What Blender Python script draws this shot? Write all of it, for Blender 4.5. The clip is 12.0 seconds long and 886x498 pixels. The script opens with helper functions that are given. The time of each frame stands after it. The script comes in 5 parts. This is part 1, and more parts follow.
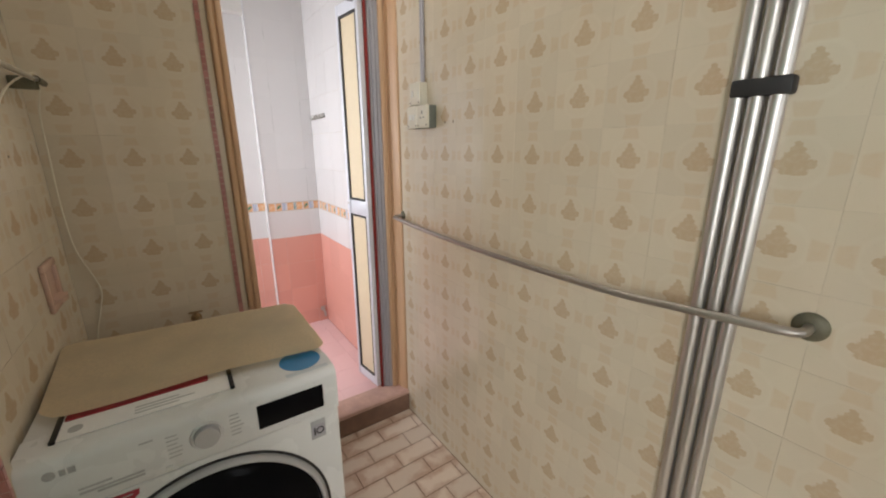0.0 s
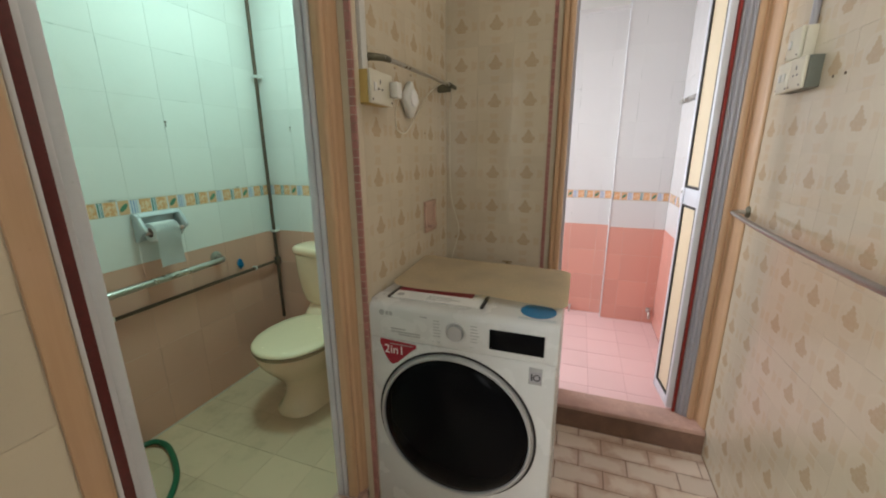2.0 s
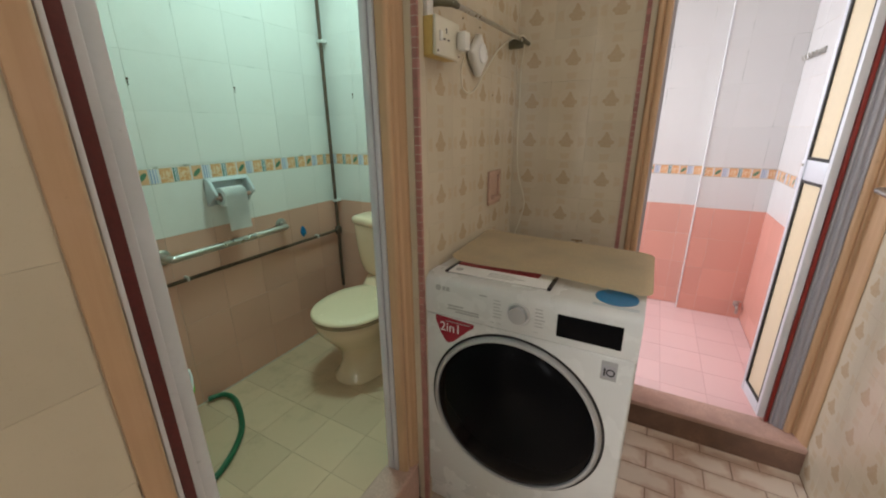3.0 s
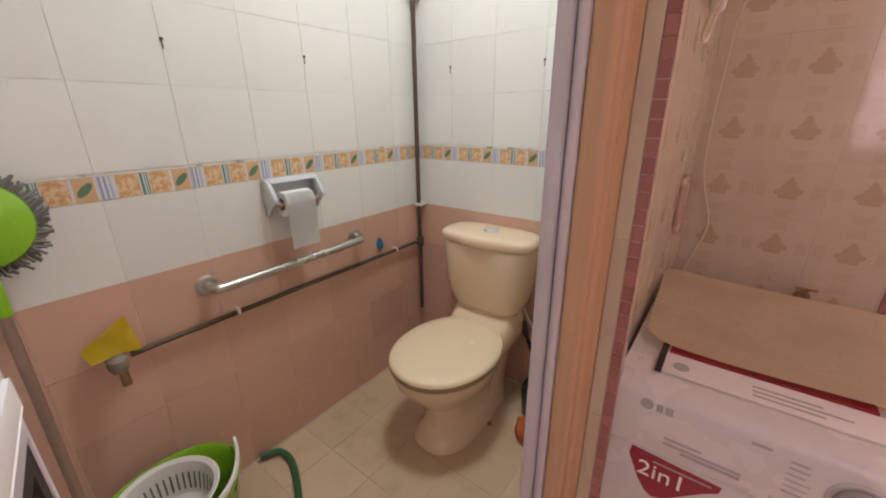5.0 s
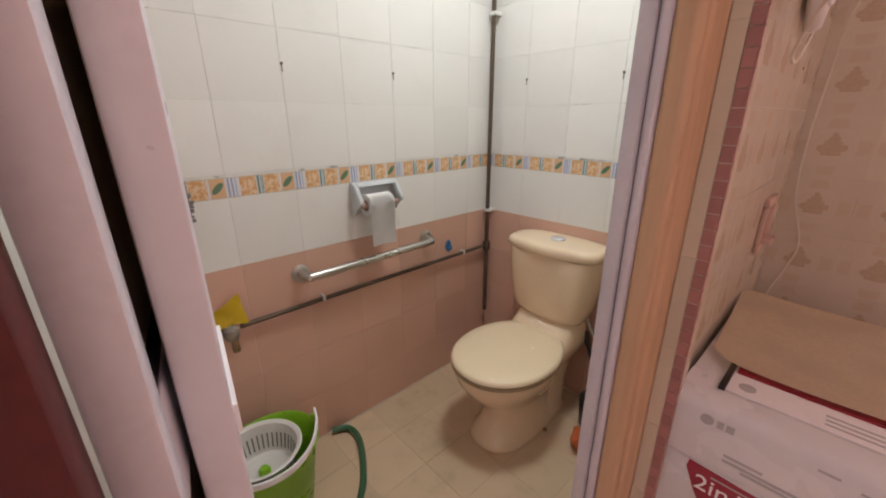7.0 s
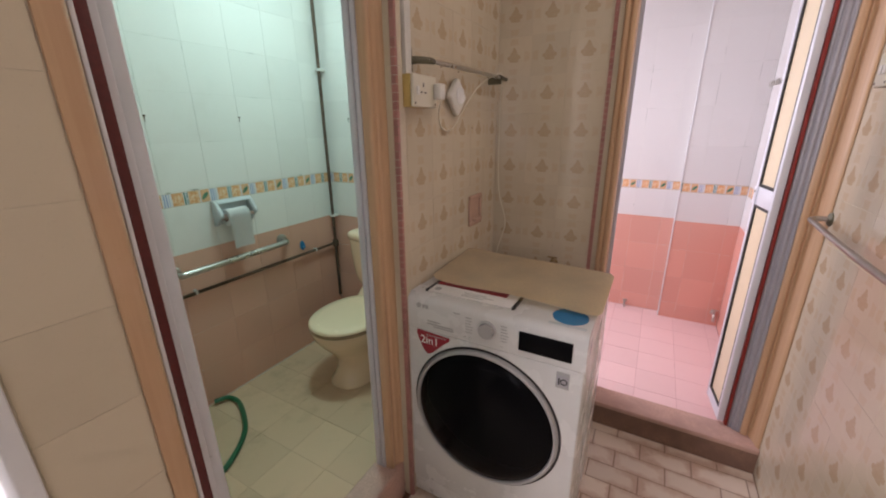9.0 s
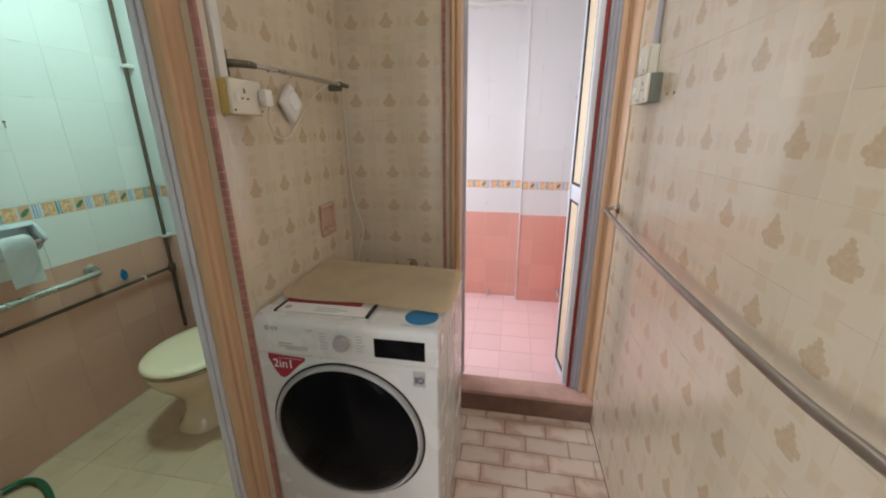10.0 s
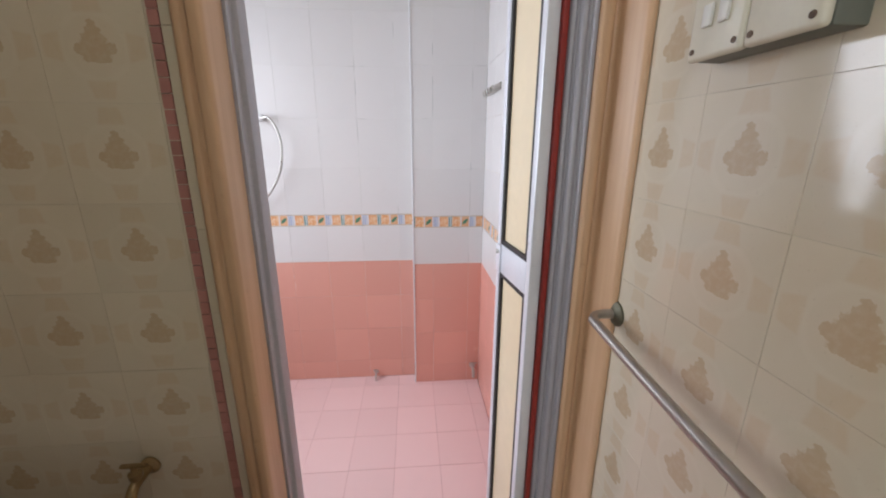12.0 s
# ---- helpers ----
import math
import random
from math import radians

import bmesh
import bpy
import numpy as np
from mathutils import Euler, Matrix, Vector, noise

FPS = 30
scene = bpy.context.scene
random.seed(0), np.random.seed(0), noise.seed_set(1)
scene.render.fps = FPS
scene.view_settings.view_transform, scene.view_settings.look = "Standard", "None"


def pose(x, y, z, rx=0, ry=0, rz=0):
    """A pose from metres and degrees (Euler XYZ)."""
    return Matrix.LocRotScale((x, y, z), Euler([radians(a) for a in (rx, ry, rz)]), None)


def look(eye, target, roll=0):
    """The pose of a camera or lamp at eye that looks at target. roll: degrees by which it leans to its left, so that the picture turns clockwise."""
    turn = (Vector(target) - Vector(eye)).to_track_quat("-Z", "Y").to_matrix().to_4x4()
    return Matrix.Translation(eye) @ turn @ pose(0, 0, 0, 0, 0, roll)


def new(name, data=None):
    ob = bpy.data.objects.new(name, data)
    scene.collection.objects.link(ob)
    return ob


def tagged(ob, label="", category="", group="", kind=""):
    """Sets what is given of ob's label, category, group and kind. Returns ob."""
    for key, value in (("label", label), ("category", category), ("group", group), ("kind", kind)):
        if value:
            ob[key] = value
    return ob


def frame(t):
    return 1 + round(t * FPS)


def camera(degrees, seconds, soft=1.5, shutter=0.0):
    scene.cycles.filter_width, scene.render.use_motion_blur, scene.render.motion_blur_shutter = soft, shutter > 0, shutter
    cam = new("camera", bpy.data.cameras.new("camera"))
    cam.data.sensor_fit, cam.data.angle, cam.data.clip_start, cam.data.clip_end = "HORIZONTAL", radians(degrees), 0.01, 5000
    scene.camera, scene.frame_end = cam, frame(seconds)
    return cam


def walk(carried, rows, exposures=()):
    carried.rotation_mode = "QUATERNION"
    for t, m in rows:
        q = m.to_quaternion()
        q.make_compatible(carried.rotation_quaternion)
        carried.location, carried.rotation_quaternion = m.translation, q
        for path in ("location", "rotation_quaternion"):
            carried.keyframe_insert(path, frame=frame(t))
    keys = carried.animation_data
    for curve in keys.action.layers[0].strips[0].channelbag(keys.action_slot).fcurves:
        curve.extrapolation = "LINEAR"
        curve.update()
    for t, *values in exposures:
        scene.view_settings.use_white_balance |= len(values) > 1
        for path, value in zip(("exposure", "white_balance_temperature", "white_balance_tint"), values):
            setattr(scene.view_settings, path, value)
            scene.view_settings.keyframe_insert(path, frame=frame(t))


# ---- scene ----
cam = camera(98.83, 12.0, 2.0)
# seconds, x, y, z, yaw, pitch, roll
ROWS = [
    (0.0, 0.031, -0.116, 1.445, -34.89, -14.86, -0.18),
    (0.5, 0.091, -0.093, 1.450, -17.99, -14.40, -0.26),
    (1.0, 0.195, -0.116, 1.431, -2.19, -13.86, -0.57),
    (1.5, 0.282, -0.180, 1.390, 9.94, -13.99, -0.41),
    (2.0, 0.320, -0.222, 1.357, 19.55, -14.50, -0.39),
    (2.5, 0.328, -0.210, 1.333, 25.19, -15.73, -0.41),
    (3.0, 0.271, -0.139, 1.316, 28.57, -17.85, -0.48),
    (3.2, 0.214, -0.094, 1.317, 29.66, -18.62, -0.38),
    (4.8, -0.168, 0.182, 1.296, 36.21, -19.35, -0.50),
    (5.0, -0.202, 0.181, 1.299, 37.14, -19.31, -0.58),
    (5.5, -0.255, 0.196, 1.289, 40.37, -18.95, -0.64),
    (6.0, -0.277, 0.217, 1.278, 44.22, -18.47, -0.63),
    (6.5, -0.260, 0.196, 1.276, 46.84, -18.25, -0.62),
    (6.7, -0.236, 0.169, 1.294, 47.29, -18.76, -0.39),
    (8.3, 0.264, -0.156, 1.403, 40.93, -17.61, -0.39),
    (8.5, 0.308, -0.182, 1.415, 38.00, -17.63, -0.58),
    (9.0, 0.396, -0.209, 1.430, 28.92, -17.70, -0.49),
    (9.5, 0.455, -0.204, 1.437, 18.94, -17.42, -0.47),
    (10.0, 0.493, -0.173, 1.445, 10.34, -17.39, -0.39),
    (10.5, 0.501, -0.050, 1.433, 4.46, -17.12, -0.02),
    (11.0, 0.474, 0.216, 1.435, 0.54, -16.59, -0.08),
    (11.5, 0.481, 0.511, 1.435, -3.12, -16.07, -0.02),
    (12.0, 0.558, 0.911, 1.431, -4.64, -15.59, 0.22),
]
# seconds, stops, kelvin, tint
EXPOSURES = [(0.0, -0.06, 6450, 10), (1.0, 0.0, 6250, 6), (2.5, 0.0, 6400, 9), (3.2, 0.05, 6500, 14), (4.8, 0.31, 7450, 58), (6.7, 0.31, 7600, 64), (8.3, -0.05, 6150, 30), (9.0, 0.0, 6450, 26), (10.0, 0.08, 6200, 13), (11.0, 0.05, 6000, 10), (12.0, -0.25, 6050, 10)]
walk(cam, [(t, pose(x, y, z, 90 + pitch, -roll, yaw)) for t, x, y, z, yaw, pitch, roll in ROWS], EXPOSURES)

# ---- light ----
world = bpy.data.worlds.new("world")
scene.world = world
world.use_nodes = True
wn = world.node_tree
sky = wn.nodes.new("ShaderNodeTexSky")
sky.sky_type, sky.sun_disc, sky.sun_elevation, sky.sun_rotation = "NISHITA", False, radians(48), radians(250)
wn.links.new(sky.outputs[0], wn.nodes["Background"].inputs[0])
wn.nodes["Background"].inputs[1].default_value = 0.1


def lamp_area(name, eye, target, w, h, watts, colour, spread=180):
    data = bpy.data.lights.new(name, "AREA")
    data.shape, data.size, data.size_y, data.energy, data.color = "RECTANGLE", w, h, watts, colour
    data.spread = radians(spread)
    ob = new(name, data)
    ob.matrix_world = look(eye, target)
    return ob


lamp_area("daylight_bath_window", (-1.02, 2.35, 1.65), (0.94, 2.20, 0.95), 1.1, 1.2, 26, (0.95, 0.95, 1.0), 140)
# Unseen lamp, inferred from greenish light falling from above.
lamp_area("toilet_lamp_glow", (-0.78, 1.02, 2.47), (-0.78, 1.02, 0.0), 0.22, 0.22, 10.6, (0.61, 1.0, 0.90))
lamp_area("daylight_outer_room", (-2.50, -0.95, 1.5), (-0.3, -0.2, 0.9), 0.9, 1.3, 9, (0.93, 0.96, 1.0))
# Fill from an unseen end window, added to brighten the south-facing casings.
lamp_area("fill_corridor_end", (0.68, -1.36, 1.55), (0.10, 1.0, 0.85), 0.42, 1.05, 3.6, (1.0, 0.98, 0.94))
# Added fill from an unseen side window, lighting the right wall through the doorway.
lamp_area("fill_outer_side", (-1.17, -1.47, 1.55), (0.4, 0.5, 0.80), 0.75, 1.2, 51, (1.0, 0.98, 0.94))
# Unseen fill light, added to brighten the partition wall and the mat.
lamp_area("corridor_fill_glow", (0.66, 0.92, 2.50), (0.66, 0.92, 0.0), 0.10, 1.1, 3.1, (1.0, 0.95, 0.86))

# ---- materials ----


class Nodes:
    """Short way to write a node material."""

    def __init__(self, name):
        self.mat = bpy.data.materials.new(name)
        self.mat.use_nodes = True
        self.t = self.mat.node_tree
        self.bsdf = self.t.nodes["Principled BSDF"]

    def put(self, value, socket):
        if isinstance(value, bpy.types.NodeSocket):
            self.t.links.new(value, socket)
        elif value is not None:
            socket.default_value = value

    def add(self, kind, **inputs):
        node = self.t.nodes.new(kind)
        for key, value in inputs.items():
            self.put(value, node.inputs[key.replace("_", " ")])
        return node

    def math(self, op, a, b=None, c=None):
        node = self.t.nodes.new("ShaderNodeMath")
        node.operation = op
        for i, v in enumerate((a, b, c)):
            self.put(v, node.inputs[i])
        return node.outputs[0]

    def ramp01(self, v, lo, hi):
        node = self.t.nodes.new("ShaderNodeMapRange")
        node.interpolation_type = "SMOOTHSTEP"
        for i, x in enumerate((v, lo, hi, 0.0, 1.0)):
            self.put(x, node.inputs[i])
        return node.outputs[0]

    def mix(self, f, a, b):
        node = self.t.nodes.new("ShaderNodeMix")
        node.data_type = "RGBA"
        self.put(f, node.inputs[0])
        self.put(a, node.inputs[6])
        self.put(b, node.inputs[7])
        return node.outputs[2]

    def noise(self, vec, scale, detail=3.0, rough=0.55):
        node = self.add("ShaderNodeTexNoise", Scale=scale, Detail=detail, Roughness=rough)
        if vec is not None:
            self.t.links.new(vec, node.inputs["Vector"])
        return node.outputs["Fac"]

    def coords(self):
        return self.t.nodes.new("ShaderNodeTexCoord").outputs["Object"]

    def place(self):
        return self.t.nodes.new("ShaderNodeNewGeometry").outputs["Position"]

    def random(self):
        return self.t.nodes.new("ShaderNodeObjectInfo").outputs["Random"]

    def split(self, vec):
        node = self.add("ShaderNodeSeparateXYZ")
        self.t.links.new(vec, node.inputs[0])
        return node.outputs

    def scaled(self, vec, s):
        node = self.t.nodes.new("ShaderNodeMapping")
        self.t.links.new(vec, node.inputs[0])
        node.inputs["Scale"].default_value = s
        return node.outputs[0]

    def finish(self, colour, rough, metal=0.0, bump=None, strength=0.1, distance=0.002, coat=0.0):
        b = self.bsdf
        self.put(colour, b.inputs["Base Color"])
        self.put(rough, b.inputs["Roughness"])
        b.inputs["Metallic"].default_value = metal
        b.inputs["Coat Weight"].default_value = coat
        if bump is not None:
            node = self.add("ShaderNodeBump", Strength=strength, Distance=distance, Height=bump)
            self.t.links.new(node.outputs[0], b.inputs["Normal"])
        return self.mat


def rgb(r, g, b):
    return (r, g, b, 1.0)


def dim(c, k):
    return (c[0] * k, c[1] * k, c[2] * k, 1.0)


def plain(name, c, rough=0.4, metal=0.0, scale=30.0, vary=0.12, bump=0.05, stain=0.12, coat=0.0):
    """A surface with fine grain, broad stains and uneven gloss."""
    n = Nodes(name)
    p = n.place()
    fine, broad = n.noise(p, scale * 6, 4), n.noise(p, scale * 0.35, 4)
    col = n.mix(n.ramp01(broad, 0.35, 0.75), c, dim(c, 1 - stain))
    col = n.mix(n.ramp01(fine, 0.3, 0.8), col, dim(c, 1 - vary))
    r = n.math("MULTIPLY_ADD", n.noise(p, scale, 3), 0.22, rough - 0.11)
    return n.finish(col, r, metal, fine, bump, 0.001, coat)


def glazed(name, c, rough=0.16, vary=0.08, dirt=(0.35, 0.27, 0.18), dirt_amount=0.25, wave=0.25):
    """Glazed ceramic tile, each a shade of its own, slightly wavy, with grime in patches."""
    n = Nodes(name)
    p = n.place()
    col = n.mix(n.random(), dim(c, 1 - vary), dim(c, 1.0 + vary * 0.35))
    col = n.mix(n.math("MULTIPLY", n.ramp01(n.noise(p, 4.0, 5, 0.65), 0.52, 0.85), dirt_amount), col, rgb(*dirt))
    col = n.mix(n.math("MULTIPLY", n.ramp01(n.noise(p, 260, 2), 0.62, 0.75), 0.10), col, rgb(*dirt))
    r = n.math("MULTIPLY_ADD", n.noise(p, 7, 4), 0.16, rough - 0.06)
    return n.finish(col, r, 0.0, n.noise(p, 16, 2), wave, 0.0015)


def printed_tile(name, base, ink, amount):
    """Cream glazed tile with a brown flower spray in its middle and pale blocks along its edges."""
    n = Nodes(name)
    o, p = n.coords(), n.place()
    wob = n.math("MULTIPLY_ADD", n.noise(o, 130, 4, 0.65), 0.015, -0.0075)
    wob2 = n.math("MULTIPLY_ADD", n.noise(n.scaled(o, (1, 1, -1)), 130, 4, 0.65), 0.013, -0.0065)
    s = n.split(o)
    x, z = n.math("MULTIPLY", n.math("ADD", s[0], wob), 1.12), n.math("MULTIPLY", n.math("ADD", s[2], wob2), 1.08)

    def blob(cx, cz, rx, rz):
        a = n.math("POWER", n.math("ABSOLUTE", n.math("DIVIDE", n.math("SUBTRACT", x, cx), rx)), 2.0)
        b = n.math("POWER", n.math("ABSOLUTE", n.math("DIVIDE", n.math("SUBTRACT", z, cz), rz)), 2.0)
        return n.math("ADD", a, b)

    spray = blob(0, -0.005, 0.026, 0.017)
    for q in ((0, 0.010, 0.020, 0.013), (0.001, 0.022, 0.013, 0.011), (0.001, 0.033, 0.007, 0.008), (0.0, -0.018, 0.023, 0.006), (-0.025, -0.003, 0.008, 0.009), (0.026, -0.002, 0.008, 0.009)):
        spray = n.math("MINIMUM", spray, blob(*q))
    petals = n.ramp01(n.noise(o, 110, 3), 0.30, 0.60)
    mask = n.math("MULTIPLY", n.ramp01(spray, 1.30, 0.85), n.math("MULTIPLY_ADD", petals, 0.25, 0.75))
    ax, az = n.math("ABSOLUTE", s[0]), n.math("ABSOLUTE", s[2])

    def block(a, b):
        f = n.math("MULTIPLY", n.ramp01(n.math("ABSOLUTE", n.math("SUBTRACT", a, 0.060)), 0.016, 0.010), n.ramp01(n.math("ADD", b, n.math("MULTIPLY", a, 0.25)), 0.036, 0.030))
        return n.math("MULTIPLY", f, n.math("MULTIPLY_ADD", n.noise(o, 90, 2), 0.5, 0.25))

    blocks = n.math("MAXIMUM", block(ax, az), block(az, ax))
    disc = n.math("SQRT", n.math("ADD", n.math("POWER", ax, 2.0), n.math("POWER", az, 2.0)))
    ring = n.math("MULTIPLY", n.ramp01(n.math("ABSOLUTE", n.math("SUBTRACT", disc, 0.047)), 0.007, 0.002), 0.05)
    col = n.mix(n.random(), dim(base, 0.93), base)
    col = n.mix(n.math("MULTIPLY", n.ramp01(n.noise(p, 3.0, 5, 0.65), 0.45, 0.8), 0.32), col, rgb(0.52, 0.41, 0.27))
    col = n.mix(ring, col, rgb(0.85, 0.80, 0.70))
    col = n.mix(n.math("MULTIPLY", blocks, 0.85 * amount), col, dim(ink, 1.25))
    col = n.mix(n.math("MULTIPLY", mask, amount), col, ink)
    col = n.mix(n.math("MULTIPLY", n.ramp01(n.noise(p, 200, 2), 0.66, 0.74), 0.12), col, rgb(0.3, 0.22, 0.14))
    r = n.math("MULTIPLY_ADD", n.noise(p, 5, 4), 0.14, 0.03)
    return n.finish(col, r, 0.0, n.noise(p, 11, 2), 0.22, 0.0015)


def border_tile(name):
    """Narrow decorative tile: two orange fruit squares, a leaf and two sets of stripes, repeated each 0.2 m."""
    n = Nodes(name)
    o = n.coords()
    s = n.split(o)
    u, z = n.math("ADD", s[0], 0.1), s[2]

    def span(a, b):
        return n.math("MULTIPLY", n.math("GREATER_THAN", u, a), n.math("LESS_THAN", u, b))

    col = n.mix(n.noise(o, 60), rgb(0.72, 0.72, 0.74), rgb(0.62, 0.63, 0.66))
    fruit = n.mix(n.ramp01(n.noise(o, 75, 3), 0.38, 0.62), rgb(0.70, 0.34, 0.15), rgb(0.80, 0.58, 0.38))
    for a, b in ((0.036, 0.082), (0.104, 0.150)):
        col = n.mix(span(a, b), col, fruit)
    col = n.mix(span(0.156, 0.196), col, rgb(0.72, 0.43, 0.25))
    dx, dz = n.math("SUBTRACT", u, 0.176), n.math("MULTIPLY", z, 1.0)
    along, across = n.math("ADD", dx, dz), n.math("SUBTRACT", dx, dz)
    leaf = n.math("ADD", n.math("POWER", n.math("ABSOLUTE", n.math("DIVIDE", along, 0.030)), 2), n.math("POWER", n.math("ABSOLUTE", n.math("DIVIDE", across, 0.013)), 2))
    col = n.mix(n.ramp01(leaf, 1.1, 0.8), col, rgb(0.10, 0.22, 0.14))
    for a, b, c in ((0.003, 0.008, (0.28, 0.36, 0.55)), (0.013, 0.018, (0.28, 0.36, 0.55)), (0.023, 0.027, (0.40, 0.47, 0.62)), (0.085, 0.091, (0.10, 0.25, 0.20)), (0.094, 0.097, (0.22, 0.36, 0.42)), (0.099, 0.102, (0.10, 0.25, 0.20))):
        col = n.mix(span(a, b), col, rgb(*c))
    edge = n.ramp01(n.math("ABSOLUTE", z), 0.0265, 0.028)
    col = n.mix(edge, col, rgb(0.55, 0.47, 0.38))
    return n.finish(col, 0.22, 0.0, n.noise(o, 90, 2), 0.15, 0.001)


M_PRINT = printed_tile("cream_printed_tile", rgb(0.64, 0.565, 0.44), rgb(0.42, 0.27, 0.135), 0.55)
M_PRINT.node_tree.nodes["Principled BSDF"].inputs["IOR"].default_value = 1.6
M_BORDER = border_tile("fruit_border_tile")
M_WHITE_TILE = glazed("white_tile", rgb(0.78, 0.78, 0.75), 0.18, 0.05, dirt_amount=0.10)
M_BATH_WHITE = glazed("white_bath_tile", rgb(0.73, 0.72, 0.715), 0.20, 0.04, dirt_amount=0.06)
M_PINK_TILE = glazed("dusty_pink_tile", rgb(0.70, 0.41, 0.315), 0.20, 0.07, dirt_amount=0.15)
M_BATH_PINK = glazed("salmon_tile", rgb(0.74, 0.38, 0.31), 0.22, 0.05, dirt_amount=0.05)
M_BATH_FLOOR = glazed("pale_pink_floor_tile", rgb(0.80, 0.57, 0.56), 0.32, 0.06, dirt_amount=0.12)
M_TOILET_FLOOR = glazed("pale_floor_tile", rgb(0.65, 0.46, 0.305), 0.60, 0.08, dirt=(0.27, 0.18, 0.10), dirt_amount=0.55)


def brick_tile(name, c, edge):
    """Pale glazed brick tile with rusty stain along its edges."""
    n = Nodes(name)
    o, p = n.coords(), n.place()
    s = n.split(o)
    dx, dy = n.math("SUBTRACT", 0.1, n.math("ABSOLUTE", s[0])), n.math("SUBTRACT", 0.049, n.math("ABSOLUTE", s[2]))
    rim = n.math("MINIMUM", dx, dy)
    reach = n.math("MULTIPLY_ADD", n.noise(p, 5, 5, 0.65), 0.17, -0.070)
    col = n.mix(n.random(), dim(c, 0.86), c)
    col = n.mix(n.math("MULTIPLY", n.ramp01(n.math("SUBTRACT", rim, reach), 0.016, -0.020), 0.60), col, edge)
    col = n.mix(n.math("MULTIPLY", n.ramp01(n.noise(p, 240, 2), 0.6, 0.75), 0.15), col, edge)
    return n.finish(col, n.math("MULTIPLY_ADD", n.noise(p, 9, 4), 0.2, 0.30), 0.0, n.noise(p, 60, 3), 0.15, 0.001)


M_BRICK = brick_tile("brick_floor_tile", rgb(0.78, 0.66, 0.55), rgb(0.44, 0.245, 0.155))
M_BEIGE = glazed("plain_beige_tile", rgb(0.61, 0.53, 0.40), 0.22, 0.06, dirt_amount=0.2)
M_MOSAIC = glazed("red_mosaic", rgb(0.42, 0.185, 0.16), 0.30, 0.20, dirt_amount=0.2)
M_OUTER_FLOOR = glazed("blue_grey_floor_tile", rgb(0.62, 0.66, 0.75), 0.25, 0.06, dirt_amount=0.1)


def grout(name, c, dark, share=0.60):
    """Joints close to the tile's colour, with black mould and cracks here and there."""
    n = Nodes(name)
    p = n.place()
    col = n.mix(n.ramp01(n.noise(p, 60, 3), 0.3, 0.7), c, dim(c, 0.88))
    col = n.mix(n.ramp01(n.noise(p, 5.0, 4, 0.6), share, share + 0.06), col, dark)
    return n.finish(col, 0.8, 0.0, n.noise(p, 300, 2), 0.2, 0.001)


M_GROUT = grout("grout", rgb(0.60, 0.53, 0.42), rgb(0.22, 0.17, 0.11))
M_GROUT_PALE = grout("pale_grout", rgb(0.76, 0.76, 0.72), rgb(0.30, 0.33, 0.30), 0.57)
M_GROUT_FLOOR = grout("floor_grout", rgb(0.58, 0.41, 0.28), rgb(0.46, 0.32, 0.21), 0.62)
M_GROUT_PINK = grout("pink_grout", rgb(0.62, 0.38, 0.37), rgb(0.45, 0.28, 0.27), 0.56)
M_GROUT_BROWN = plain("brown_grout", rgb(0.26, 0.14, 0.09), 0.85, scale=40, vary=0.25, stain=0.3)
M_PLASTER = plain("white_plaster", rgb(0.74, 0.73, 0.70), 0.8, scale=10, vary=0.06, stain=0.1)
M_CURB = plain("pink_terrazzo_curb", rgb(0.62, 0.40, 0.33), 0.5, scale=25, vary=0.25, stain=0.35)
M_GREY_ALU = plain("grey_aluminium", rgb(0.40, 0.39, 0.425), 0.45, 0.15, scale=20, vary=0.1, bump=0.03)
M_LILAC_ALU = plain("pale_lilac_aluminium", rgb(0.64, 0.62, 0.67), 0.40, 0.05, scale=20, vary=0.08, bump=0.03)
M_WHITE_ALU = plain("white_coated_aluminium", rgb(0.74, 0.76, 0.82), 0.32, 0.1, scale=20, vary=0.06, bump=0.02)
M_RED_STRIP = plain("dark_red_paint", rgb(0.30, 0.022, 0.016), 0.5, scale=20, vary=0.3)
# The same dark red with the toilet doorway's shade put into it.
M_RED_SHADED = plain("red_paint_in_shade", rgb(0.12, 0.012, 0.012), 0.5, scale=20, vary=0.3)
M_SEAL = plain("black_rubber_seal", rgb(0.02, 0.02, 0.022), 0.55, scale=40)
M_YELLOW_PANEL = plain("cream_yellow_panel", rgb(0.80, 0.68, 0.47), 0.35, scale=8, vary=0.06, stain=0.08)
M_WHITE_PAINT = plain("white_gloss_paint", rgb(0.78, 0.79, 0.82), 0.35, scale=15, vary=0.06, stain=0.12)
M_STEEL = plain("brushed_steel", rgb(0.58, 0.57, 0.54), 0.30, 1.0, scale=14, vary=0.08, stain=0.18, bump=0.006)
M_CHROME = plain("satin_silver", rgb(0.66, 0.66, 0.67), 0.42, 0.6, scale=12, vary=0.05, bump=0.004)
M_GALV = plain("dull_galvanised_pipe", rgb(0.15, 0.10, 0.07), 0.6, 0.4, scale=30, vary=0.4, stain=0.4, bump=0.2)
M_BRASS = plain("tarnished_brass", rgb(0.42, 0.30, 0.16), 0.38, 0.9, scale=40, vary=0.35, stain=0.4)
M_CREAM = plain("cream_ceramic", rgb(0.84, 0.63, 0.44), 0.12, scale=10, vary=0.04, bump=0.01, stain=0.06, coat=0.3)
M_LID = plain("cream_plastic", rgb(0.86, 0.68, 0.47), 0.24, scale=10, vary=0.04, bump=0.01, stain=0.05)
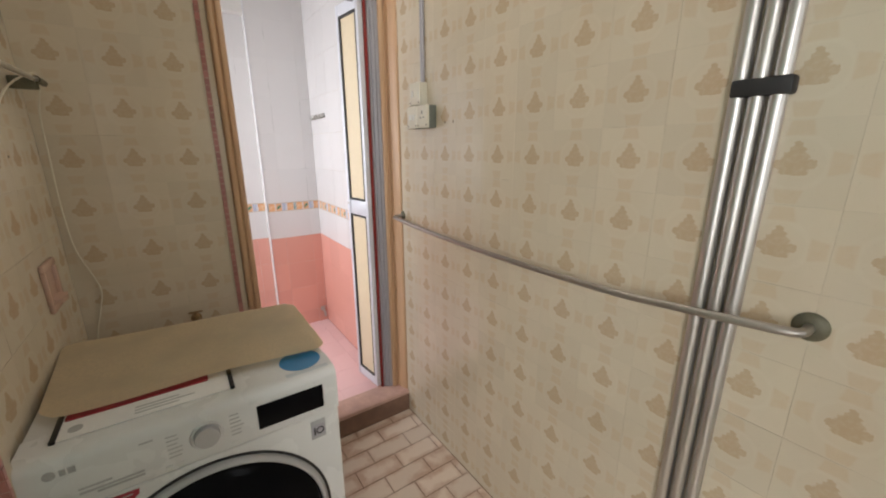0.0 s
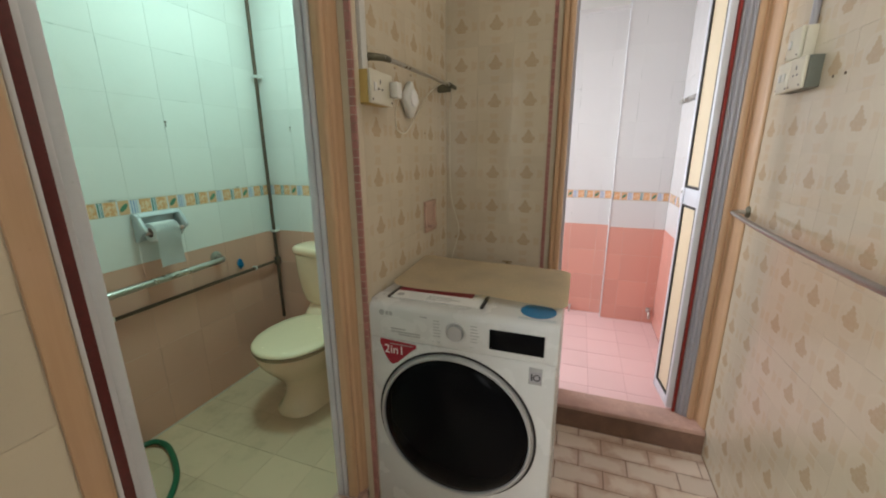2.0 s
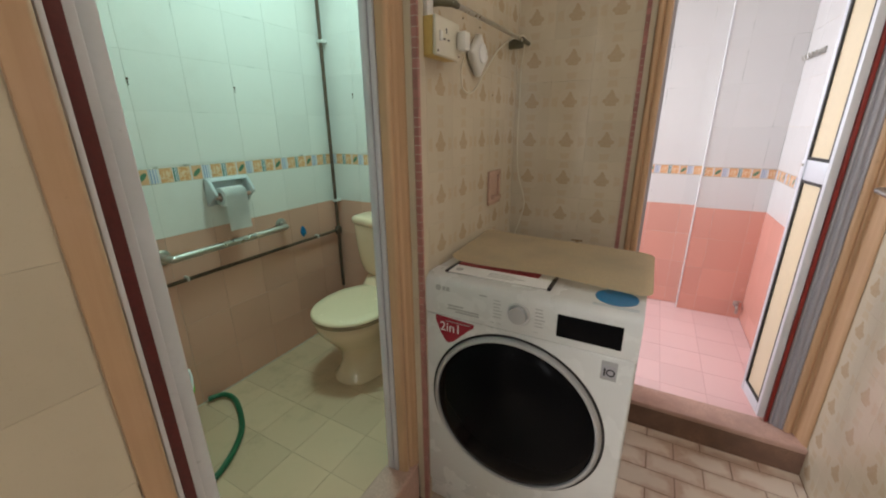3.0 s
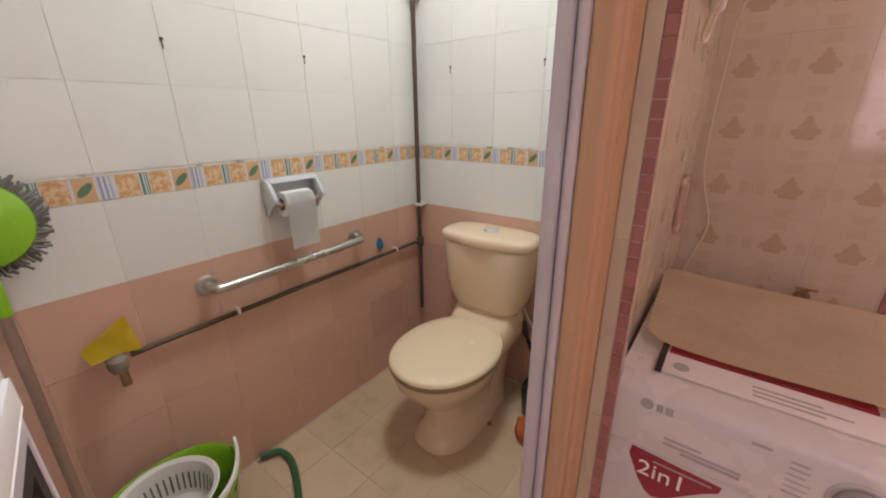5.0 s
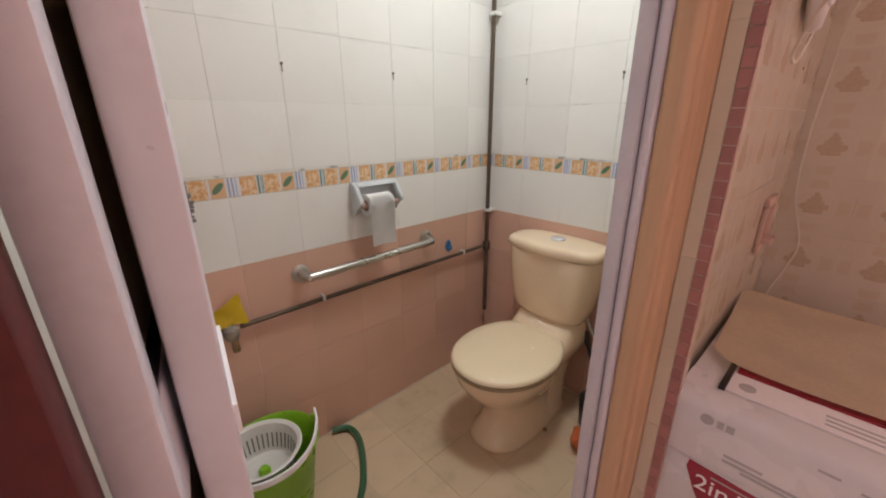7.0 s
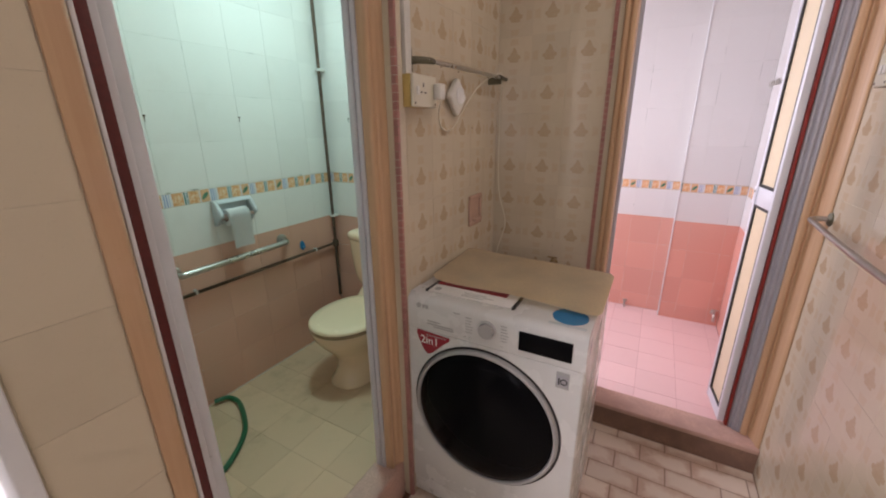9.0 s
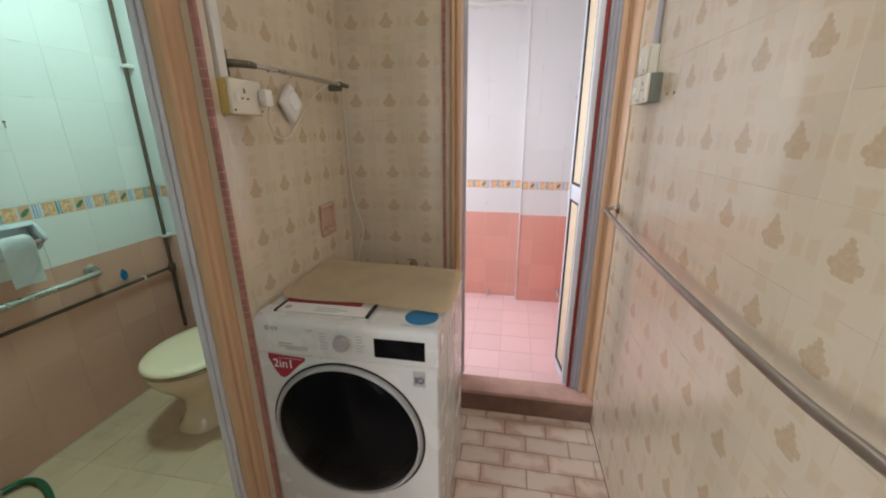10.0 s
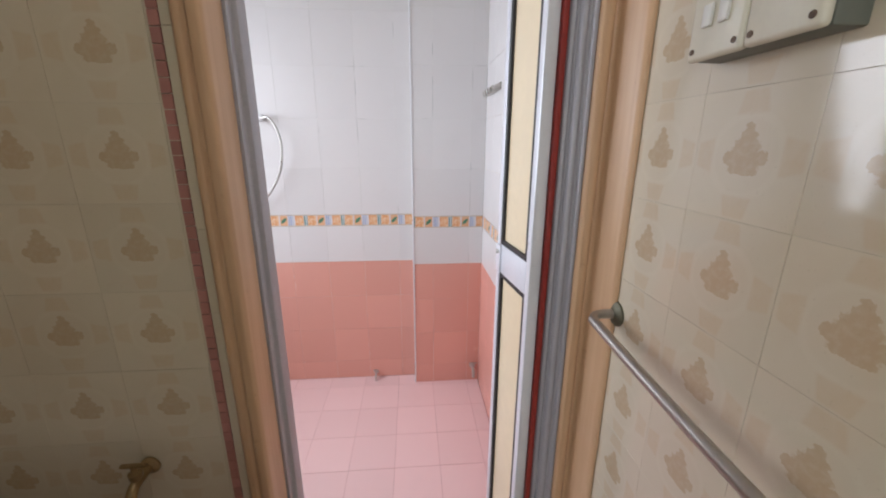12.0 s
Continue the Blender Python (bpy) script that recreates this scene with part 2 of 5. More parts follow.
# Brown mixes the seat's stains with shade of the gap under the lid.
M_SEAT = plain("stained_shaded_seat_rim", rgb(0.42, 0.29, 0.17), 0.4, scale=30, vary=0.2, stain=0.4)
M_PIPE = plain("satin_steel_pipe", rgb(0.62, 0.61, 0.60), 0.42, 1.0, scale=10, vary=0.05, stain=0.08, bump=0.004)
M_RAIL = plain("dull_steel_rail", rgb(0.46, 0.43, 0.40), 0.42, 1.0, scale=16, vary=0.12, stain=0.25, bump=0.01)
M_MACHINE = plain("white_enamel", rgb(0.68, 0.68, 0.67), 0.26, scale=8, vary=0.04, bump=0.02, stain=0.06)
M_PRINT_GREY = plain("grey_print", rgb(0.42, 0.42, 0.42), 0.5)
M_DARK_GLASS = plain("smoked_glass", rgb(0.005, 0.005, 0.006), 0.16, scale=4, vary=0.1, bump=0.0)
M_DARK_GLASS.node_tree.nodes["Principled BSDF"].inputs["Specular IOR Level"].default_value = 0.05
M_BLACK = plain("black_plastic", rgb(0.012, 0.012, 0.014), 0.30)
M_RED_LABEL = plain("red_label", rgb(0.34, 0.015, 0.035), 0.35, scale=12, vary=0.1)
M_WHITE_PRINT = plain("white_print", rgb(0.85, 0.85, 0.85), 0.5, vary=0.02)
M_BLUE = plain("blue_plastic", rgb(0.01, 0.18, 0.40), 0.35, scale=12)
M_MAT = plain("tan_vinyl_mat", rgb(0.92, 0.77, 0.53), 0.55, scale=22, vary=0.12, stain=0.15, bump=0.15)
M_PAPER = plain("white_paper", rgb(0.80, 0.79, 0.77), 0.8, scale=25, vary=0.05, bump=0.1)
M_PLASTIC = plain("white_plastic", rgb(0.74, 0.73, 0.69), 0.35, scale=14, vary=0.06)
M_OLD_WHITE = plain("aged_white_plastic", rgb(0.70, 0.66, 0.54), 0.35, scale=14, vary=0.06)
M_OLD_YELLOW = plain("yellowed_box", rgb(0.62, 0.44, 0.14), 0.5, scale=18, vary=0.15)
M_GREEN = plain("lime_green_plastic", rgb(0.18, 0.52, 0.02), 0.30, scale=10, vary=0.06)
M_FRINGE = plain("grey_microfibre", rgb(0.24, 0.23, 0.22), 0.9, scale=90, vary=0.35, bump=0.3)
M_HOSE = plain("dark_green_hose", rgb(0.015, 0.13, 0.06), 0.35, scale=20)
M_YELLOW_CLOTH = plain("yellow_cloth", rgb(0.78, 0.52, 0.02), 0.75, scale=40, bump=0.2)
M_ORANGE = plain("orange_net", rgb(0.80, 0.16, 0.05), 0.7, scale=60, vary=0.4, bump=0.4)
M_GREYBLUE = plain("pale_grey_ceramic", rgb(0.56, 0.60, 0.62), 0.18, scale=12, vary=0.05)
M_PINK_CERAMIC = plain("pink_ceramic", rgb(0.56, 0.38, 0.30), 0.2, scale=14, vary=0.08)
# Reddish brown puts the reflected pink tiles into the pole's colour.
M_CLEAR_STICK = plain("pole_with_pink_reflection", rgb(0.40, 0.27, 0.21), 0.35, 0.3, scale=30, vary=0.15)
M_SCUFF = plain("scuffed_grey_knob", rgb(0.36, 0.29, 0.24), 0.7, scale=60, vary=0.5, stain=0.45, bump=0.4)
M_TARNISH = plain("tarnished_bracket", rgb(0.17, 0.16, 0.11), 0.5, 0.5, scale=40, vary=0.3, stain=0.4)
M_RING = plain("satin_grey_ring", rgb(0.46, 0.46, 0.47), 0.38, 0.25, scale=12, vary=0.05, bump=0.004)
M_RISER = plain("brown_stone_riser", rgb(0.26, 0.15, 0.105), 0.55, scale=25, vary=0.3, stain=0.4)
# Dark grey-green carries the shade on socket box sides and in basket slots.
M_SHADE_GREY = plain("shade_grey_green", rgb(0.16, 0.17, 0.14), 0.5, scale=20)


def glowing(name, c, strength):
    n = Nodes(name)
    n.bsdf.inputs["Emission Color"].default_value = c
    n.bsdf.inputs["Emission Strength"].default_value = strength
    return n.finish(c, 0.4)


# Glow of the ceiling fixtures, both out of view.
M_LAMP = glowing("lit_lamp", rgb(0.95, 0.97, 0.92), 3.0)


def wood_paint(name):
    n = Nodes(name)
    p = n.place()
    streak = n.noise(n.scaled(p, (60, 60, 2.2)), 1.0, 4)
    col = n.mix(n.ramp01(streak, 0.3, 0.7), rgb(0.57, 0.37, 0.22), rgb(0.51, 0.32, 0.185))
    col = n.mix(n.math("MULTIPLY", n.ramp01(n.noise(p, 3.5, 5), 0.5, 0.75), 0.35), col, rgb(0.62, 0.41, 0.30))
    col = n.mix(n.math("MULTIPLY", n.ramp01(n.noise(p, 45, 4), 0.68, 0.74), 0.28), col, rgb(0.30, 0.18, 0.10))
    return n.finish(col, n.math("MULTIPLY_ADD", streak, 0.2, 0.32), 0.0, streak, 0.15, 0.001)


M_WOOD = wood_paint("painted_door_casing")

# ---- mesh helpers ----


def mesh_of(bm, name, material, smooth=None):
    bmesh.ops.recalc_face_normals(bm, faces=bm.faces)
    me = bpy.data.meshes.new(name)
    bm.to_mesh(me)
    bm.free()
    me.materials.append(material)
    if smooth is not None:
        for f in me.polygons:
            f.use_smooth = True
        me.set_sharp_from_angle(angle=radians(smooth))
    return me


def part(name, bm, material, parent, label="", smooth=35):
    ob = new(name, mesh_of(bm, name, material, smooth))
    ob.parent = parent
    if label:
        ob["label"] = label
    return ob


def thing(name, label, category, at=(0, 0, 0), rz=0.0, group="", kind=""):
    ob = new(name)
    ob.empty_display_size = 0.05
    ob.matrix_basis = pose(*at, 0, 0, rz)
    return tagged(ob, label, category, group, kind)


def box(x0, x1, y0, y1, z0, z1, bevel=0.0, seg=2, bm=None):
    bm = bm or bmesh.new()
    made = bmesh.ops.create_cube(bm, size=1.0)["verts"]
    for v in made:
        v.co = Vector(((x0 + x1) / 2 + v.co.x * (x1 - x0), (y0 + y1) / 2 + v.co.y * (y1 - y0), (z0 + z1) / 2 + v.co.z * (z1 - z0)))
    if bevel:
        edges = {e for v in made for e in v.link_edges}
        bmesh.ops.bevel(bm, geom=list(edges), offset=bevel, segments=seg, profile=0.5, affect="EDGES")
    return bm


def loft(rings, cap=True, bm=None):
    """Skin through rings of equal count."""
    bm = bm or bmesh.new()
    rows = [[bm.verts.new(p) for p in ring] for ring in rings]
    n = len(rows[0])
    for a, b in zip(rows, rows[1:]):
        for i in range(n):
            bm.faces.new((a[i], a[(i + 1) % n], b[(i + 1) % n], b[i]))
    if cap:
        bm.faces.new(rows[0])
        bm.faces.new(rows[-1])
    return bm


def oval(cx, cy, z, rx, ry, n=40, power=2.0, egg=0.0):
    out = []
    for i in range(n):
        a = 2 * math.pi * i / n
        c, s = math.cos(a), math.sin(a)
        x = rx * math.copysign(abs(c) ** (2 / power), c)
        y = ry * math.copysign(abs(s) ** (2 / power), s)
        out.append((cx + x * (1 + egg * y / ry), cy + y, z))
    return out


def lathe(profile, n=40, cap=True):
    """Turn (radius, height) round z."""
    return loft([[(r * math.cos(2 * math.pi * i / n), r * math.sin(2 * math.pi * i / n), z) for i in range(n)] for r, z in profile], cap)


def turned(bm, m):
    bmesh.ops.transform(bm, matrix=m, verts=bm.verts)
    return bm


def smooth_line(pts, steps=6):
    pts = [Vector(p) for p in pts]
    ext = [2 * pts[0] - pts[1]] + pts + [2 * pts[-1] - pts[-2]]
    out = []
    for a, b, c, d in zip(ext, ext[1:], ext[2:], ext[3:]):
        for i in range(steps):
            t = i / steps
            out.append(0.5 * ((2 * b) + (c - a) * t + (2 * a - 5 * b + 4 * c - d) * t * t + (3 * b - a - 3 * c + d) * t ** 3))
    return out + [pts[-1]]


def tube(pts, r, n=12, steps=6, bm=None, r_end=None):
    line = smooth_line(pts, steps) if steps else [Vector(p) for p in pts]
    side = Vector((0, 0, 1))
    rings = []
    for i, p in enumerate(line):
        d = (line[min(i + 1, len(line) - 1)] - line[max(i - 1, 0)]).normalized()
        if abs(d.dot(side)) > 0.95 and i == 0:
            side = Vector((1, 0, 0))
        u = (side - d * side.dot(d)).normalized()
        side = u
        v = d.cross(u)
        rr = r if r_end is None else r + (r_end - r) * i / (len(line) - 1)
        rings.append([p + rr * (math.cos(2 * math.pi * k / n) * u + math.sin(2 * math.pi * k / n) * v) for k in range(n)])
    return loft(rings, True, bm)


def prism(outline, z0, z1, bevel=0.0):
    bm = loft([[(x, y, z0) for x, y in outline], [(x, y, z1) for x, y in outline]])
    if bevel:
        bmesh.ops.bevel(bm, geom=bm.edges[:], offset=bevel, segments=2, profile=0.5, affect="EDGES")
    return bm


def lettering(text, size, depth=0.0004):
    cu = bpy.data.curves.new("lettering", "FONT")
    cu.body, cu.size, cu.extrude, cu.align_x, cu.align_y = text, size, depth, "CENTER", "CENTER"
    ob = new("lettering", cu)
    me = bpy.data.meshes.new_from_object(ob.evaluated_get(bpy.context.evaluated_depsgraph_get()))
    bpy.data.objects.remove(ob)
    bm = bmesh.new()
    bm.from_mesh(me)
    bpy.data.meshes.remove(me)
    return bm


def structure(name, bm, material, label, category):
    ob = new(name, mesh_of(bm, name, material))
    return tagged(ob, label, category, kind="structure")


# ---- walls, floors, ceilings ----
TOP = 2.6
wall_east = structure("wall_east", box(0.9450, 1.06, -1.5, 3.15, -0.1, TOP), M_GROUT, "cream and brown printed ceramic tile wall", "wall")
bm = box(-0.404, 0.245, 1.5851, 1.68, -0.1, TOP)
box(0.900, 0.945, 1.632, 1.68, -0.1, TOP, bm=bm)
box(0.245, 0.945, 1.5851, 1.632, 2.13, TOP, bm=bm)
box(0.245, 0.900, 1.632, 1.68, 2.13, TOP, bm=bm)
wall_back = structure("wall_back", bm, M_GROUT, "printed tile wall with the bathroom doorway", "wall")
bm = box(-0.404, -0.3021, 0.757, 1.5851, -0.1, TOP)
box(-0.404, -0.315, 0.015, 0.757, 2.13, TOP, bm=bm)
wall_partition = structure("wall_partition", bm, M_GROUT, "printed tile partition beside the washing machine", "wall")
wall_pillar = structure("wall_pillar", box(-0.41, -0.3101, -0.125, 0.015, -0.1, TOP), M_GROUT, "plain beige tile pier between two doorways", "wall")
wall_toilet_north = structure("wall_toilet_north", box(-1.50, -0.41, 1.5552, 1.68, -0.1, TOP), M_GROUT_PALE, "white and dusty pink tile wall behind the toilet", "wall")
wall_toilet_west = structure("wall_toilet_west", box(-1.50, -1.3942, -0.12, 1.5552, -0.1, TOP), M_GROUT_PALE, "white and dusty pink tile wall with fruit border", "wall")
structure("wall_toilet_south", box(-1.397, -0.41, -0.12, -0.02, -0.1, TOP), M_PLASTER, "white plaster wall", "wall")
bm = box(-1.16, -1.06, 1.68, 1.8, -0.1, TOP)
box(-1.16, -1.06, 2.9, 3.15, -0.1, TOP, bm=bm)
box(-1.16, -1.06, 1.8, 2.9, -0.1, 1.0, bm=bm)
box(-1.16, -1.06, 1.8, 2.9, 2.3, TOP, bm=bm)
structure("wall_bath_west", bm, M_PLASTER, "white bathroom wall with a window opening", "wall")
wall_bath_north = structure("wall_bath_north", box(-1.06, 0.565, 3.0202, 3.15, -0.1, TOP), M_GROUT_PALE, "white and salmon bathroom tile wall", "wall")
wall_bath_pilaster = structure("wall_bath_pilaster", box(0.5622, 0.945, 2.9402, 3.15, -0.1, TOP), M_GROUT_PALE, "white and salmon tiled pilaster", "wall")
structure("trim_bath_beam", box(-1.06, 0.562, 2.945, 3.0202, 2.31, TOP), M_PLASTER, "white boxed beam under the ceiling", "beam")
# White strip put in for daylight on the pilaster's west edge.
structure("trim_bath_lit_edge", box(0.5575, 0.5650, 2.9350, 2.944, 0.02, TOP, 0.002), M_WHITE_PAINT, "white strip standing in for the lit pilaster edge", "trim")
bm = box(-0.41, -0.31, -1.4, -0.95, -0.1, TOP)
box(-0.41, -0.31, -0.95, -0.125, 2.12, TOP, bm=bm)
structure("wall_corridor_west", bm, M_PLASTER, "white wall beside the outer doorway", "wall")
bm = box(-0.31, 0.45, -1.5, -1.4, -0.1, TOP)
box(0.90, 0.945, -1.5, -1.4, -0.1, TOP, bm=bm)
box(0.45, 0.90, -1.5, -1.4, -0.1, 1.0, bm=bm)
box(0.45, 0.90, -1.5, -1.4, 2.1, TOP, bm=bm)
structure("wall_corridor_south", bm, M_PLASTER, "plain white end wall of the corridor with an added window", "wall")
bm = box(-2.75, -2.62, -1.5, -0.02, -0.1, 0.85)
box(-2.75, -2.62, -1.5, -0.02, 2.2, TOP, bm=bm)
box(-2.75, -2.62, -1.5, -1.25, 0.85, 2.2, bm=bm)
box(-2.75, -2.62, -0.25, -0.02, 0.85, 2.2, bm=bm)
structure("wall_outer_west", bm, M_PLASTER, "pale wall of the bright outer room", "wall")
bm = box(-2.62, -1.61, -1.6, -1.5, -0.1, TOP)
box(-0.73, -0.31, -1.6, -1.5, -0.1, TOP, bm=bm)
box(-1.61, -0.73, -1.6, -1.5, -0.1, 0.9, bm=bm)
box(-1.61, -0.73, -1.6, -1.5, 2.2, TOP, bm=bm)
box(-2.62, -1.50, -0.12, -0.02, -0.1, TOP, bm=bm)
structure("wall_outer_sides", bm, M_PLASTER, "pale side walls of the outer room", "wall")
structure("ceiling", box(-2.75, 1.06, -1.6, 3.15, TOP, TOP + 0.1), M_PLASTER, "white painted ceiling", "ceiling")
floor_corridor = structure("floor_corridor", box(-0.41, 0.948, -1.5, 1.5851, -0.1, -0.0025), M_GROUT_BROWN, "beige brick-pattern floor tiles with brown joints", "floor")
floor_toilet = structure("floor_toilet", box(-1.3942, -0.41, -0.02, 1.5552, -0.1, 0.1126), M_GROUT_FLOOR, "pale square floor tiles, water-stained", "floor")
floor_bath = structure("floor_bath", box(-1.06, 0.945, 1.68, 3.0202, -0.1, 0.0185), M_GROUT_PINK, "pale pink square floor tiles", "floor")
floor_outer = structure("floor_outer", box(-2.62, -0.41, -1.5, -0.12, -0.1, -0.004), M_GROUT, "blue-grey floor tiles in daylight", "floor")
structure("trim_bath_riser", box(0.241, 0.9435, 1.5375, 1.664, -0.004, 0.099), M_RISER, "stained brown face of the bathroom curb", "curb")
structure("trim_bath_curb", box(0.24, 0.944, 1.532, 1.668, 0.099, 0.122, 0.006), M_CURB, "worn pink stone curb at the bathroom doorway", "curb")
structure("trim_toilet_curb", box(-0.425, -0.318, 0.012, 0.745, -0.004, 0.165, 0.008), M_CURB, "worn pink stone curb at the toilet doorway", "curb")
structure("trim_outer_skirting", box(-2.62, -2.60, -1.5, -0.12, 0.0, 0.10, 0.003), M_GREYBLUE, "pale grey tile skirting", "skirting")
structure("wall_outer_pier", box(-1.95, -1.80, -0.208, -0.121, 0.0, TOP, 0.004), M_PLASTER, "grey-white painted wall end with a chipped foot", "wall")

# ---- door casings and leaves ----


def casing(name, label, strips):
    """A door frame of upright strips: (part name, plan outline, height from, height to, material)."""
    ob = thing(name, label, "door frame", kind="structure")
    for pname, outline, z0, z1, mat in strips:
        part(pname, prism(outline, z0, z1, 0.0025), mat, ob)
    return ob


def rect(x0, x1, y0, y1):
    return [(x0, y0), (x1, y0), (x1, y1), (x0, y1)]


H = 2.13
bath_frame = casing("door_1", "moulded brown casing with grey aluminium frame", [
    ("casing", [(0.207, 1.588), (0.207, 1.572), (0.214, 1.564), (0.224, 1.564), (0.227, 1.570), (0.232, 1.570), (0.235, 1.562), (0.250, 1.563), (0.255, 1.572), (0.255, 1.640), (0.2452, 1.640), (0.2452, 1.588)], 0.122, H, M_WOOD),
    ("casing", [(0.9435, 1.547), (0.937, 1.548), (0.932, 1.556), (0.919, 1.616), (0.915, 1.622), (0.911, 1.622), (0.908, 1.612), (0.902, 1.609), (0.890, 1.611), (0.885, 1.618), (0.885, 1.631), (0.9435, 1.631)], 0.122, H, M_WOOD),
    ("jamb", [(0.2455, 1.642), (0.260, 1.642), (0.260, 1.652), (0.256, 1.655), (0.256, 1.668), (0.266, 1.672), (0.266, 1.712), (0.2455, 1.712)], 0.122, H, M_GREY_ALU),
    ("jamb", [(0.8845, 1.621), (0.877, 1.621), (0.875, 1.630), (0.869, 1.630), (0.867, 1.627), (0.859, 1.630), (0.857, 1.642), (0.852, 1.642), (0.850, 1.638), (0.843, 1.642), (0.841, 1.668), (0.899, 1.668), (0.899, 1.633), (0.8845, 1.633)], 0.122, H, M_GREY_ALU),
    ("stop", rect(0.8285, 0.8405, 1.644, 1.667), 0.122, H, M_RED_STRIP),
    ("lintel", rect(0.267, 0.835, 1.645, 1.70), H - 0.05, H - 0.001, M_GREY_ALU),
])
toilet_frame = casing("door_2", "moulded brown casing with grey aluminium frame", [
    ("casing", [(-0.3695, 0.6940), (-0.366, 0.6910), (-0.345, 0.6950), (-0.338, 0.7000), (-0.337, 0.7090), (-0.341, 0.7140), (-0.340, 0.7210), (-0.333, 0.7250), (-0.330, 0.7380), (-0.326, 0.7440), (-0.324, 0.7525), (-0.324, 0.7560), (-0.3695, 0.7560)], 0.16, H, M_WOOD),
    ("casing", [(-0.312, 0.014), (-0.304, 0.014), (-0.304, 0.046), (-0.312, 0.053), (-0.330, 0.056), (-0.376, 0.056), (-0.376, 0.016), (-0.3145, 0.016)], 0.16, H, M_WOOD),
    ("jamb", [(-0.412, 0.698), (-0.411, 0.686), (-0.3885, 0.687), (-0.3878, 0.688), (-0.3875, 0.698), (-0.3845, 0.698), (-0.3842, 0.688), (-0.3835, 0.687), (-0.371, 0.688), (-0.3698, 0.691), (-0.3698, 0.756), (-0.412, 0.756)], 0.16, H, M_LILAC_ALU),
    ("jamb", [(-0.318, 0.0565), (-0.318, 0.064), (-0.330, 0.064), (-0.334, 0.068), (-0.38, 0.068), (-0.38, 0.0565)], 0.16, H, M_WHITE_ALU),
    ("stop", rect(-0.377, -0.335, 0.0685, 0.0868), 0.165, H, M_RED_SHADED),
    ("seal", rect(-0.3872, -0.3848, 0.6935, 0.6978), 0.17, H - 0.05, M_SEAL),
    ("lintel", rect(-0.41, -0.33, 0.07, 0.68), H - 0.05, H - 0.001, M_GREY_ALU),
])
outer_frame = casing("door_3", "white painted door frame of the outer doorway", [
    ("architrave", [(-0.309, -0.124), (-0.300, -0.126), (-0.300, -0.148), (-0.309, -0.158), (-0.33, -0.160), (-0.33, -0.1265), (-0.312, -0.1265)], 0.0, 2.12, M_WHITE_PAINT),
    ("jamb", rect(-0.41, -0.331, -0.158, -0.1265), 0.0, 2.12, M_WHITE_PAINT),
    ("jamb", rect(-0.41, -0.31, -0.949, -0.92), 0.0, 2.12, M_WHITE_PAINT),
])


def bifold_leaf(name, label, near, far, z0, z1, face_side, thickness=0.026, latch=True, grip=False, seal=0.006, low=0.045, rise=0.03, far_stile=0.022):
    """A white aluminium leaf with cream panels, upright between two plan points."""
    a, b = Vector((*near, 0)), Vector((*far, 0))
    length = (b - a).length
    ob = thing(name, label, "door", (a.x, a.y, z0), math.degrees(math.atan2(b.y - a.y, b.x - a.x)), kind="structure")
    h, t, w, f = z1 - z0, thickness / 2, 0.022, far_stile
    mid = 1.155 - z0
    for x0, x1, zz0, zz1 in ((0, w, 0, h), (length - f, length, 0, h), (w, length - f, 0, 0.05), (w, length - f, h - 0.05, h), (w, length - f, mid - low, mid + rise)):
        part("rail" if x1 - x0 > 0.05 else "stile", box(x0, x1, -t, t, zz0, zz1, 0.003), M_WHITE_ALU, ob)
    for zz0, zz1 in ((0.05, mid - low), (mid + rise, h - 0.05)):
        part("panel", box(w, length - f, -0.004, 0.004, zz0, zz1), M_YELLOW_PANEL, ob, "cream yellow panel")
        for x0, x1, a0, a1 in ((w, w + seal, zz0, zz1), (length - f - seal, length - f, zz0, zz1), (w + seal, length - f - seal, zz0, zz0 + seal), (w + seal, length - f - seal, zz1 - seal, zz1)):
            for s in (-1, 1):
                y0, y1 = sorted((s * 0.0045, s * (t - 0.002)))
                part("seal", box(x0, x1, y0, y1, a0, a1), M_SEAL, ob)
    if grip:
        part("grip", box(0.012, length - 0.006, -t - 0.003, -t, mid - 0.032, mid - 0.008, 0.003), M_WHITE_PRINT, ob, "white pull bar")
        part("hinge_strip", box(length - 0.008, length - 0.001, t, t + 0.0036, 0.02, h - 0.02), M_WHITE_ALU, ob)
    if latch:
        s = face_side
        plate = part("latch_plate", box(length - 0.034, length - 0.004, *sorted((s * t, s * (t + 0.004))), mid - 0.044, mid + 0.028, 0.001), M_WHITE_ALU, ob)
        part("knob", turned(lathe([(0.006, 0), (0.006, 0.004), (0.004, 0.006)], 16), pose(length - 0.020, s * (t + 0.004), mid + 0.01, -90 * s)), M_STEEL, plate)
    return ob


bifold_leaf("door_leaf", "white aluminium folding door leaf with cream panels, folded open", (0.8145, 1.650), (0.790, 1.855), 0.135, 2.10, 1, seal=0.011)
bifold_leaf("door_leaf", "white aluminium folding door leaf with cream panels, folded open", (0.846, 1.684), (0.822, 1.868), 0.135, 2.10, -1, latch=False)
bifold_leaf("door_leaf", "white aluminium folding door leaf with cream panels, folded open", (-0.407, 0.1365), (-0.551, 0.1590), 0.175, 2.10, -1, 0.026, latch=False, grip=True, seal=0.017, low=0.055, rise=0.02, far_stile=0.007)
bifold_leaf("door_leaf", "white aluminium folding door leaf with cream panels, folded open", (-0.376, 0.1005), (-0.558, 0.1300), 0.175, 2.10, -1, 0.026, latch=False)

